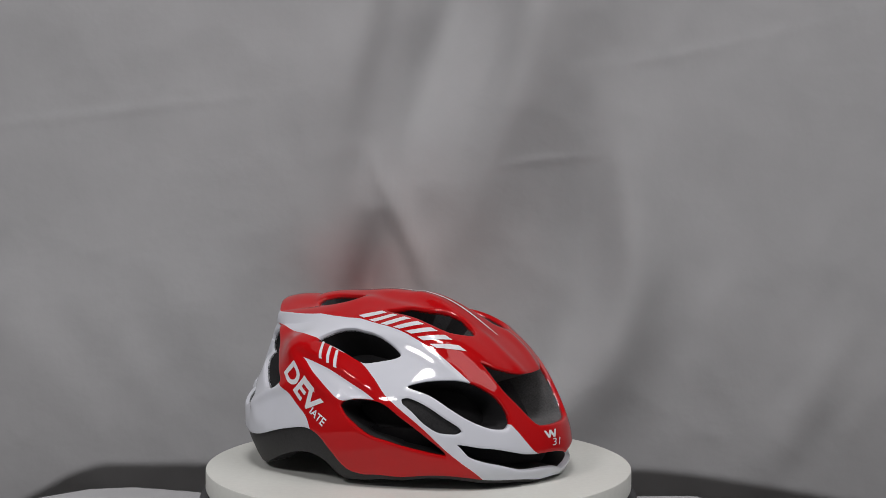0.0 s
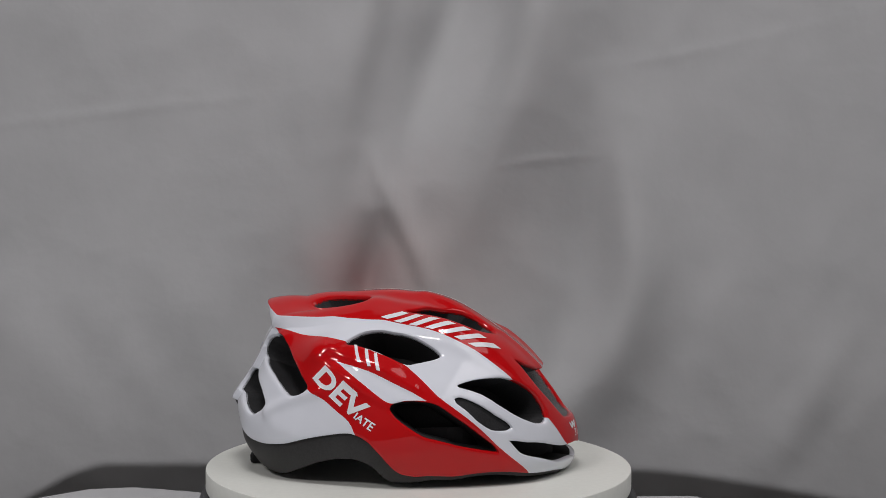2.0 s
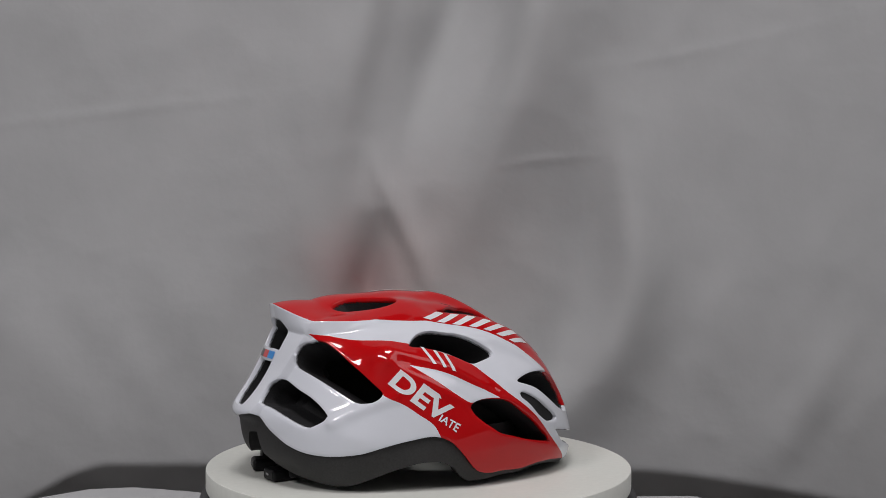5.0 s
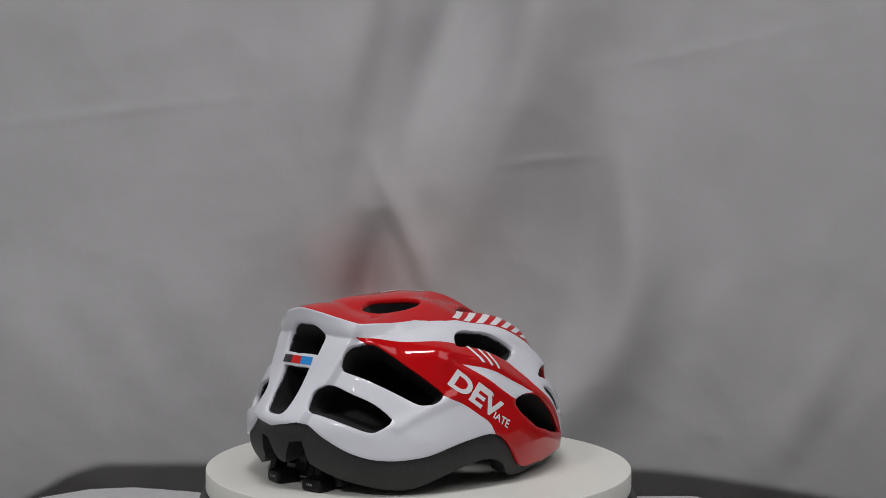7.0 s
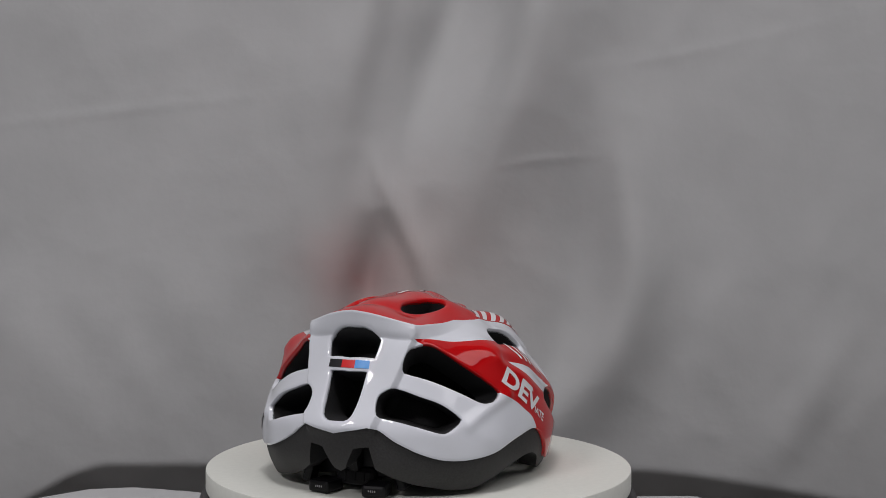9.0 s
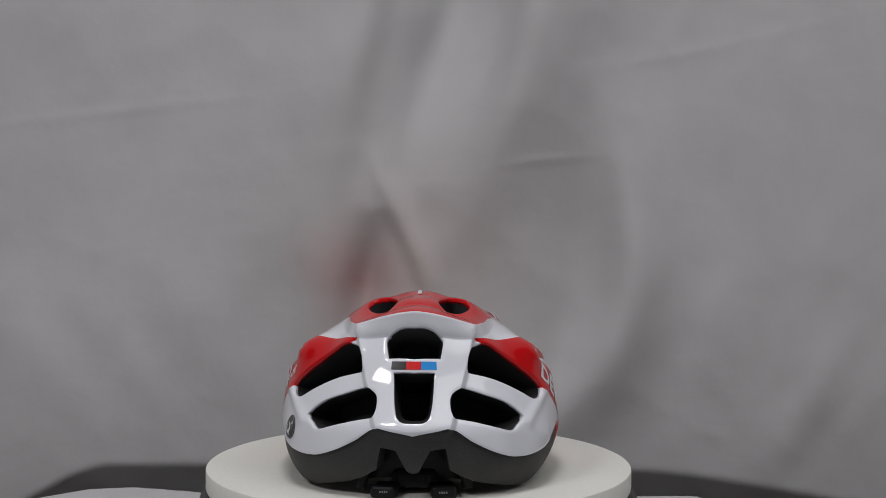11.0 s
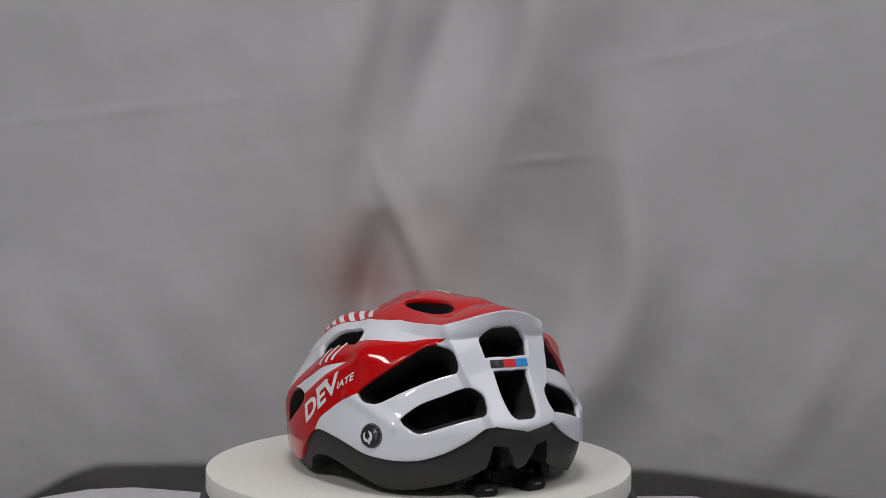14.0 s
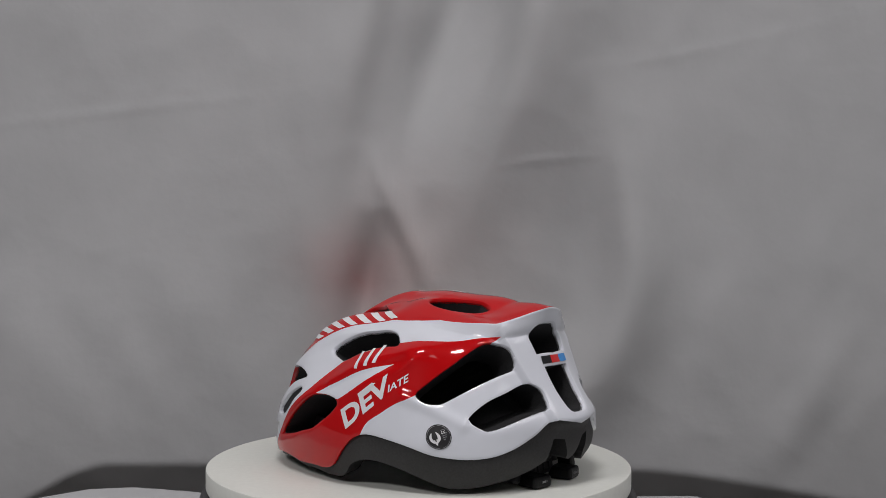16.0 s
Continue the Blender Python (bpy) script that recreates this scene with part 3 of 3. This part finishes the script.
def denser(p, k=4):
    i = np.arange(0, len(p) - 1 + 1e-9, 1 / k)
    return np.stack([np.interp(i, np.arange(len(p)), p[:, c]) for c in (0, 1)], 1)


def shell_surface():
    V, F, zone, rims = build_chart()
    az, el = from_plan(V)
    az = np.where(V[:, 1] < 1e-6, np.where(V[:, 0] >= 0, 0.0, 180.0), az)
    P0 = on_skin(az, el)
    dist = near_lines(P0, [on_skin(*from_plan(denser(p))) for p in rims])
    lift = -0.00045 * np.clip(1 - dist / 0.0013, 0, 1) ** 2
    for path, width, height in CREASES:
        p = rounded(path, False, step=0.7)
        d = near_lines(P0, [on_skin(*from_plan(p))])
        lift += height * np.exp(-(d / width) ** 2)
    return V, F, zone, az, el, lift


SKIN_V, SKIN_F, SKIN_ZONE, SKIN_AZ, SKIN_EL, SKIN_LIFT = shell_surface()


def layer(keep, depth, both=True):
    """Faces of the given zones as vertices and triangles of both halves, sunk by depth (a number or one a vertex)."""
    f = SKIN_F[keep]
    ids = np.unique(f)
    back = np.full(len(SKIN_V), -1)
    back[ids] = np.arange(len(ids))
    f = back[f]
    az, el = SKIN_AZ[ids], SKIN_EL[ids]
    lift = SKIN_LIFT[ids] - (depth[ids] if np.ndim(depth) else depth)
    n = len(ids)
    right, left = on_skin(-az, el, lift), on_skin(az, el, lift)
    mid = (az < 1e-6) | (az > 180 - 1e-6)
    twin = np.where(mid, np.arange(n), n + np.cumsum(~mid) - 1)
    verts = np.concatenate([right, left[~mid]])
    faces = np.concatenate([f[:, ::-1], twin[f]])
    return verts, faces


def borders(faces):
    """Directed border edges of a triangle list."""
    e = np.concatenate([faces[:, [0, 1]], faces[:, [1, 2]], faces[:, [2, 0]]])
    seen = set(map(tuple, e))
    return [(a, b) for a, b in e if (b, a) not in seen]


def outward(verts, faces):
    c = verts[faces].mean(1) - np.array([HELMET_AT[0], HELMET_AT[1], HUB_Z])
    n = np.cross(verts[faces[:, 1]] - verts[faces[:, 0]], verts[faces[:, 2]] - verts[faces[:, 0]])
    flip = (n * c).sum(1) < 0
    return np.where(flip[:, None], faces[:, ::-1], faces)


def vertex_normals(verts, faces):
    n = np.cross(verts[faces[:, 1]] - verts[faces[:, 0]], verts[faces[:, 2]] - verts[faces[:, 0]])
    out = np.zeros(verts.shape)
    for k in range(3):
        np.add.at(out, faces[:, k], n)
    return out / np.maximum(np.linalg.norm(out, axis=1), 1e-12)[:, None]


HELMET = tagged(new("bicycle_helmet"), "glossy red and white vented bicycle helmet with white lettering", "bicycle helmet")


def skin_parts():
    """The painted shell as panels that share one smooth surface, each with a thin turned-in edge."""
    whole = np.isin(SKIN_ZONE, (0, 1, 2))
    av, af = layer(whole, 0.0)
    af = outward(av, af)
    an = vertex_normals(av, af)
    key = {tuple(np.round(p, 7)): k for k, p in enumerate(av)}
    rim_points = {tuple(np.round(av[k], 7)) for e in borders(af) for k in e}

    def panel(name, zone, mat, label, side=0):
        v, f = layer(np.isin(SKIN_ZONE, zone), 0.0)
        f = outward(v, f)
        if side:
            f = f[(v[f].mean(1)[:, 1] - HELMET_AT[1]) * side > 0]
            ids = np.unique(f)
            back = np.full(len(v), -1)
            back[ids] = np.arange(len(ids))
            v, f = v[ids], back[f]
        nrm = an[[key[tuple(np.round(p, 7))] for p in v]]
        centre = np.array([HELMET_AT[0], HELMET_AT[1], HUB_Z])
        verts, faces, normals = [tuple(p) for p in v], [tuple(t) for t in f], [tuple(q) for q in nrm]
        lip = {}
        for a, b in borders(f):
            if tuple(np.round(v[a], 7)) in rim_points and tuple(np.round(v[b], 7)) in rim_points:
                for k in (a, b):
                    if k not in lip:
                        inn = centre - v[k]
                        lip[k] = len(verts)
                        verts.append(tuple(v[k] + inn / np.linalg.norm(inn) * 0.0038))
                        normals.append(tuple(nrm[k]))
                faces.append((b, a, lip[a], lip[b]))
        me = mesh_of(name, verts, faces, mat)
        loops = np.zeros(len(me.loops), int)
        me.loops.foreach_get("vertex_index", loops)
        flat = np.zeros(len(me.loops) * 3)
        me.corner_normals.foreach_get("vector", flat)
        flat = flat.reshape(-1, 3)
        top = np.arange(len(loops)) < 3 * len(f)
        flat[top] = np.array(normals)[loops[top]]
        me.normals_split_custom_set([tuple(q) for q in flat])
        return part(name, me, HELMET, label)
    panel("shell", (0,), WHITE, "glossy white polycarbonate shell")
    panel("top_panel", (1,), RED, "glossy red crown panel")
    for side in (-1, 1):
        panel("side_panel", (2,), RED, "glossy red side panel", side)


def foam_parts():
    """The foam body: outer face under the shell, bare grey rim below it, vent walls and a hollow inside."""
    solid = SKIN_ZONE >= 0
    centre = np.array([HELMET_AT[0], HELMET_AT[1], HUB_Z])

    def sink(p):
        way = centre - p
        q = p + way / np.linalg.norm(way, axis=1)[:, None] * (DEEP * (0.55 + 0.45 * ease(p[:, 2], 0.004, 0.045)))[:, None]
        low = p[:, 2] < 0.03
        q[:, 2] = np.where(low, np.maximum(q[:, 2] * 0.4 + p[:, 2] * 0.6, p[:, 2] + 0.001), q[:, 2])
        return q
    ov, of = layer(solid, 0.0026)
    of = outward(ov, of)
    n = len(ov)
    iv, jf = layer(solid | (SKIN_ZONE == -2), 0.0026)
    jf = outward(iv, jf)[:, ::-1]
    verts = np.concatenate([ov, sink(ov), sink(iv)])
    walls = [(b, a, a + n, b + n) for a, b in borders(of)]
    faces = [tuple(t) for t in of] + walls + [tuple(t + 2 * n) for t in jf]
    me = mesh_of("liner", verts, faces, FOAM)
    me.materials.append(RIM)
    me.materials.append(LIT_FOAM)
    # the bare band below the shell takes the grey skin
    bare = np.concatenate([SKIN_ZONE[solid] == 3] * 2)
    idx = np.zeros(len(me.polygons), int)
    idx[:len(of)] = np.where(bare, 1, 0)
    mid = np.array([(verts[w[0]] + verts[w[1]]) / 2 for w in walls])
    # forehead vent walls get the foam painted lighter, as if lit
    idx[len(of):len(of) + len(walls)] = np.where((mid[:, 0] > 0.05) & (np.abs(mid[:, 1]) < 0.045) & (mid[:, 2] > 0.03), 2, 0)
    me.polygons.foreach_set("material_index", idx)
    me.set_sharp_from_angle(angle=radians(50))
    part("liner", me, HELMET, "black foam liner with a bare grey lower rim")
    for side in (-1, 1):
        v, f = layer(SKIN_ZONE == 4, 0.0045)
        f = outward(v, f)
        f = f[(v[f].mean(1)[:, 1] - HELMET_AT[1]) * side > 0]
        ids = np.unique(f)
        back = np.full(len(v), -1)
        back[ids] = np.arange(len(ids))
        part("vent_insert", mesh_of("vent_insert", v[ids], back[f], INSERT), HELMET, "slate grey plastic infill of a slim vent")


skin_parts()
foam_parts()


# ---------------------------------------------------------------- prints and stickers on the shell
def skin_lift(az, el):
    """Relief of the finished shell at a heading and elevation, from the nearest chart points."""
    q = to_plan(np.abs((np.asarray(az) + 180) % 360 - 180), el).reshape(-1, 2)
    out = np.zeros(len(q))
    for k in range(0, len(q), 200):
        d = ((q[k:k + 200, None] - SKIN_V[None]) ** 2).sum(-1)
        i = np.argpartition(d, 4, axis=1)[:, :4]
        w = 1 / (np.take_along_axis(d, i, 1) + 0.02)
        out[k:k + 200] = (SKIN_LIFT[i] * w).sum(1) / w.sum(1)
    return out.reshape(np.shape(az))


def print_points(az, el, lift=0.00035):
    az = (np.asarray(az, float) + 180) % 360 - 180
    return on_skin(az, el, skin_lift(az, el) + lift)


def quad_print(name, corners, mat, label="", nu=10, nv=6, lift=0.00035):
    """A printed patch between four (heading, elevation) corners, in order round it."""
    (a0, e0), (a1, e1), (a2, e2), (a3, e3) = corners
    u, v = np.meshgrid(np.linspace(0, 1, nu + 1), np.linspace(0, 1, nv + 1))
    mix = lambda p, q, r, s: p * (1 - u) * (1 - v) + q * u * (1 - v) + r * u * v + s * (1 - u) * v
    P = print_points(mix(a0, a1, a2, a3), mix(e0, e1, e2, e3), lift).reshape(-1, 3)
    w = nu + 1
    F = np.array([(j * w + i, j * w + i + 1, (j + 1) * w + i + 1) for j in range(nv) for i in range(nu)]
                 + [(j * w + i, (j + 1) * w + i + 1, (j + 1) * w + i) for j in range(nv) for i in range(nu)])
    return part(name, mesh_of(name, P, outward(P, F), mat), HELMET, label)


def shape_print(name, outline, mat, to_skin, parent, label="", lift=0.0005, cell=0.12):
    """A printed flat figure, given in its own plane and laid over the shell by to_skin(x, y)."""
    from mathutils import geometry
    o = np.array(outline, float)
    dense = []
    for p, q in zip(o, np.roll(o, -1, 0)):
        m = max(1, int(np.linalg.norm(q - p) / cell))
        dense += [p + (q - p) * k / m for k in range(m)]
    dense = np.array(dense)
    lo, hi = dense.min(0), dense.max(0)
    gx, gy = np.meshgrid(np.arange(lo[0], hi[0], cell), np.arange(lo[1], hi[1], cell))
    g = np.stack([gx.ravel(), gy.ravel()], 1)
    g = g[inside(g, dense)] if len(g) else g
    n = len(dense)
    vs, _, fs, _, _, _ = geometry.delaunay_2d_cdt([Vector(p) for p in dense] + [Vector(p) for p in g], [(i, (i + 1) % n) for i in range(n)], [], 1, 1e-5)
    v = np.array([tuple(q) for q in vs])
    a, e = to_skin(v[:, 0], v[:, 1])
    P = print_points(a, e, lift)
    F = np.array([tuple(f) for f in fs if len(f) == 3])
    return part(name, mesh_of(name, P, outward(P, F), mat), parent, label)


def word_print(name, text, corners, mat, label, heavy=0.0):
    """Letters of the built-in font between base-left, base-right, top-right and top-left corners."""
    cu = bpy.data.curves.new("word", "FONT")
    cu.body, cu.offset, cu.resolution_u = text, heavy, 6
    tmp = new("word", cu)
    me = bpy.data.meshes.new_from_object(tmp.evaluated_get(bpy.context.evaluated_depsgraph_get()))
    bpy.data.objects.remove(tmp)
    bm = bmesh.new()
    bm.from_mesh(me)
    bmesh.ops.triangulate(bm, faces=bm.faces[:])
    for _ in range(3):
        long = [e for e in bm.edges if e.calc_length() > 0.12]
        if long:
            bmesh.ops.subdivide_edges(bm, edges=long, cuts=1)
            bmesh.ops.triangulate(bm, faces=bm.faces[:])
    bm.verts.index_update()
    V = np.array([v.co[:2] for v in bm.verts])
    F = np.array([[v.index for v in f.verts] for f in bm.faces])
    bm.free()
    bpy.data.meshes.remove(me)
    u, v = ((V - V.min(0)) / (V.max(0) - V.min(0))).T
    c = np.array(corners, float)
    q = (c[0] * ((1 - u) * (1 - v))[:, None] + c[1] * (u * (1 - v))[:, None] + c[2] * (u * v)[:, None] + c[3] * ((1 - u) * v)[:, None])
    P = print_points(q[:, 0], q[:, 1], 0.0004)
    return part(name, mesh_of(name, P, outward(P, F), mat), HELMET, label)


def along(curve, x):
    """The point at x steps along a polyline of (heading, elevation), also a little past its ends."""
    i = min(max(int(x), 0), len(curve) - 2)
    f = x - i
    return (curve[i][0] * (1 - f) + curve[i + 1][0] * f, curve[i][1] * (1 - f) + curve[i + 1][1] * f)


def prints():
    word_print("lettering", "DEV", [(-121.3, 18.2), (-100.3, 3.6), (-95.3, 9.6), (-116.4, 23.7)], PRINT, "large white printed letters", 0.034)
    word_print("lettering", "IATE", [(-102.0, 5.0), (-95.0, 0.2), (-93.0, 3.0), (-100.5, 7.2)], PRINT, "small white printed letters", 0.02)
    word_print("lettering", "DEV", [(94.4, -0.0), (113.2, 15.4), (111.3, 22.0), (90.8, 7.0)], PRINT, "large white printed letters", 0.034)
    word_print("lettering", "IATE", [(112.0, 15.0), (120.0, 19.0), (120.0, 22.0), (112.0, 17.7)], PRINT, "small white printed letters", 0.02)
    for c in (((-121.3, 18.2), (-100.3, 3.6), (-95.3, 9.6), (-116.4, 23.7)), ((94.4, -0.0), (113.2, 15.4), (111.3, 22.0), (90.8, 7.0))):
        spot = lambda u, v: tuple(c[0][i] * (1 - u) * (1 - v) + c[1][i] * u * (1 - v) + c[2][i] * u * v + c[3][i] * (1 - u) * v for i in (0, 1))
        quad_print("letter_bar", [spot(0.40, 0.97), spot(0.76, 0.97), spot(0.70, 1.12), spot(0.40, 1.12)], PRINT, nu=8, nv=3, lift=0.00045)
    three = ([(107.8, 34.6), (106.2, 34.4), (101.3, 26.4), (102.9, 26.5)], [(101.9, 33.2), (100.3, 33), (96.8, 25.1), (98.3, 25.1)], [(97, 31.6), (95.5, 31.4), (92.7, 23.6), (94.3, 23.8)])
    for q in three:
        quad_print("side_stripe", [(-a, e) for a, e in q], PRINT, nu=2, nv=10)
    three = ([(93.4, 32.0), (95.1, 32.0), (95.0, 23.8), (93.2, 23.7)], [(99.5, 33.4), (101.2, 33.5), (100.0, 25.0), (98.2, 25.0)], [(104.9, 34.9), (106.6, 34.9), (104.2, 26.2), (102.5, 26.2)])
    for q in three:
        quad_print("side_stripe", q, PRINT, nu=2, nv=10)
    low = [(99.5, 53.9), (89, 52.6), (77.6, 50), (67.4, 46.4), (59.9, 42.7), (53.6, 38.6), (48, 34.2)]
    high = [(83, 60.2), (70.4, 57.1), (60, 52.4), (51.9, 47.2), (45.3, 42.4), (39.3, 37.4), (34.1, 31.8)]
    for side in (-1, 1):
        for k in range(7):
            l0, l1, h0, h1 = along(low, k - 0.26), along(low, k + 0.26), along(high, k - 0.26), along(high, k + 0.26)
            quad_print("crown_stripe", [(side * p, e) for p, e in (l0, l1, h1, h0)], PRINT, nu=4, nv=8)
    # one pale line along the middle of the crown, thinning ahead
    for k in range(9):
        x0, x1 = -20 + 8 * k, -12 + 8 * k
        w0, w1 = (0.75 * (1 - ease(x, 34, 58)) + 0.12 for x in (x0, x1))
        shape_print("centre_line", [(x0, -w0), (x1, -w1), (x1, w1), (x0, w0)], PRINT, lambda x, y: from_plan(np.stack([x, y], -1)), HELMET, lift=0.00045, cell=0.7)
    # tail bar: three colour fields between thin white edges
    for mat, a0, a1 in ((DARKP, 172.2, 177.3), (REDP, 177.3, 182.3), (BLUE, 182.3, 187.6)):
        quad_print("tail_flag", [(a0, 21.9), (a1, 21.9), (a1, 24.5), (a0, 24.5)], mat, nu=5, nv=3)


def safety_sticker():
    disc = lambda r, n=48: [(r * math.cos(2 * math.pi * k / n), r * math.sin(2 * math.pi * k / n)) for k in range(n)]
    lay = lambda x, y: (131.2 + (x * 0.94 - y * 0.34) * 4.2, 0.3 + (x * 0.34 + y * 0.94) * 4.0)
    st = shape_print("sticker", disc(1.0), DARKP, lay, HELMET, "round black safety sticker with a white spade mark", 0.0004)
    n = 60
    outer, inner = disc(0.93, n), disc(0.89, n)
    for part_k in range(4):
        ks = list(range(part_k * n // 4, (part_k + 1) * n // 4 - 1))
        shape_print("ring", [outer[k] for k in ks] + [inner[k] for k in reversed(ks)], GREYP, lay, st, lift=0.0008)
    shape_print("spade_mark", [(0.44 * x - 0.28, 0.46 * y + 0.02) for x, y in disc(1.0, 36)], PRINT, lay, st, lift=0.0008)
    cut = [(-0.36, 0.60), (-0.14, 0.56), (-0.10, 0.30), (-0.06, 0.06), (-0.11, -0.14), (-0.22, -0.12), (-0.25, -0.30), (-0.31, -0.30), (-0.34, -0.12), (-0.45, -0.14), (-0.52, 0.06), (-0.46, 0.30)]
    shape_print("spade_cut", cut, DARKP, lay, st, lift=0.0011)
    shape_print("spade_tip", [(-0.42, -0.40), (-0.28, -0.66), (-0.14, -0.40)], PRINT, lay, st, lift=0.0008)
    for k, (x0, x1) in enumerate(((0.3, 0.75), (0.3, 0.72), (0.3, 0.66), (0.3, 0.6), (0.3, 0.5))):
        y = 0.42 - (0.16 if k > 0 else 0) - 0.15 * k
        shape_print("text_bar", [(x0, y), (x1, y), (x1, y + 0.05), (x0, y + 0.05)], GREYP, lay, st, lift=0.0008)
    for x in (0.3, 0.5):
        c = [(x + 0.13, 0.34), (x + 0.04, 0.34), (x, 0.29), (x, 0.2), (x + 0.04, 0.15), (x + 0.13, 0.15), (x + 0.13, 0.19), (x + 0.06, 0.19), (x + 0.04, 0.22), (x + 0.04, 0.27), (x + 0.06, 0.3), (x + 0.13, 0.3)]
        shape_print("safety_mark", c, PRINT, lay, st, lift=0.0008)


def brow_mark():
    """A plain zigzag with a small number below it, white on the red brow."""
    lay = lambda x, y: (-7.2 + x * 3.6, -3.5 + y * 2.2)
    zig = [(-1, 0.95), (-0.72, 0.95), (-0.5, 0.4), (-0.3, 0.95), (-0.02, 0.95), (0.2, 0.4), (0.42, 0.95), (0.72, 0.95), (0.34, -0.05), (0.06, -0.05), (-0.14, 0.42), (-0.36, -0.05), (-0.62, -0.05)]
    shape_print("brow_mark", zig, PRINT, lay, HELMET)
    word_print("brow_number", "31", [(-7.9, -6.1), (-4.4, -6.1), (-3.3, -4.0), (-7.4, -3.95)], PRINT, "small white printed number")


prints()
safety_sticker()
brow_mark()


# ---------------------------------------------------------------- fit system inside the helmet
def band_mesh(name, r_of, z_of, a0, a1, thick, mat, n=64):
    """A curved strip round the upright axis of the helmet: radius by angle, lower and upper height by angle."""
    verts, faces = [], []
    for k in range(n + 1):
        a = a0 + (a1 - a0) * k / n
        ca, sa = math.cos(math.radians(a)), math.sin(math.radians(a))
        r = r_of(a)
        z0, z1 = z_of(a)
        for rr, z in ((r, z0), (r, z1), (r - thick, z1), (r - thick, z0)):
            verts.append((rr * ca + HELMET_AT[0], rr * sa + HELMET_AT[1], z))
        if k:
            b = 4 * k
            faces += [(b - 4 + i, b - 4 + (i + 1) % 4, b + (i + 1) % 4, b + i) for i in range(4)]
    faces += [(3, 2, 1, 0), (4 * n, 4 * n + 1, 4 * n + 2, 4 * n + 3)]
    return mesh_of(name, verts, faces, mat, smooth=False)


def placed_box(name, size, at, turn, mat, bevel=0.0012):
    me = box_mesh(name, size, mat, bevel)
    me.transform(pose(at[0] + HELMET_AT[0], at[1] + HELMET_AT[1], at[2], *turn))
    return me


def fit_system():
    part("headband", band_mesh("headband", lambda a: 0.084 + 0.006 * abs(math.cos(math.radians(a))), lambda a: (0.022, 0.040), -125, 125, 0.002, BLACKP), HELMET, "black plastic headband")
    dip = lambda a: (0.008 + 0.010 * math.cos(math.radians((a - 180) * 3.2)) ** 2 * 0.4, 0.026 + 0.012 * math.cos(math.radians((a - 180) * 2)) ** 2)
    part("cradle", band_mesh("cradle", lambda a: 0.094 + 0.004 * math.cos(math.radians(a - 180)), dip, 138, 222, 0.003, BLACKP), HELMET, "black plastic rear cradle")
    dial = part("adjuster", placed_box("adjuster", (0.016, 0.030, 0.013), (-0.094, 0, 0.010), (0, 8, 0), BLACKP, 0.004), HELMET, "black ribbed size adjuster")
    for k in (-1, 0, 1):
        part("rib", placed_box("rib", (0.001, 0.0016, 0.006), (-0.1022, 0.007 * k, 0.0105), (0, 8, 0), BLACKP, 0.0004), dial)
    for side in (-1, 1):
        y = 0.019 * side
        foot = part("cradle_foot", placed_box("cradle_foot", (0.018, 0.017, 0.0085), (-0.107, y, 0.0046), (0, 0, -10 * side), BLACKP, 0.0022), HELMET, "black clip foot with a pale moulded mark")
        for k in range(4):
            part("mark", placed_box("mark", (0.0006, 0.0008, 0.0014), (-0.1162, y + (k - 1.5) * 0.0015 + 0.0006 * side, 0.005), (0, 0, -10 * side), GREYP, 0.0002), foot)
        part("cradle_arm", placed_box("cradle_arm", (0.012, 0.007, 0.026), (-0.099, 0.033 * side, 0.017), (14 * side, 0, 0), BLACKP, 0.002), HELMET)
    part("tail_fin", placed_box("tail_fin", (0.020, 0.010, 0.020), (-0.099, 0, 0.026), (0, -18, 0), BLACKP, 0.003), HELMET)


fit_system()


# ---------------------------------------------------------------- what moves
def motions():
    rows = [(0.5 * k, pose(0, 0, 0, 0, 0, TURN_START + TURN_RATE * 0.5 * k)) for k in range(33)]
    walk(HELMET, rows)
    walk(PLATTER_OB, rows)


motions()
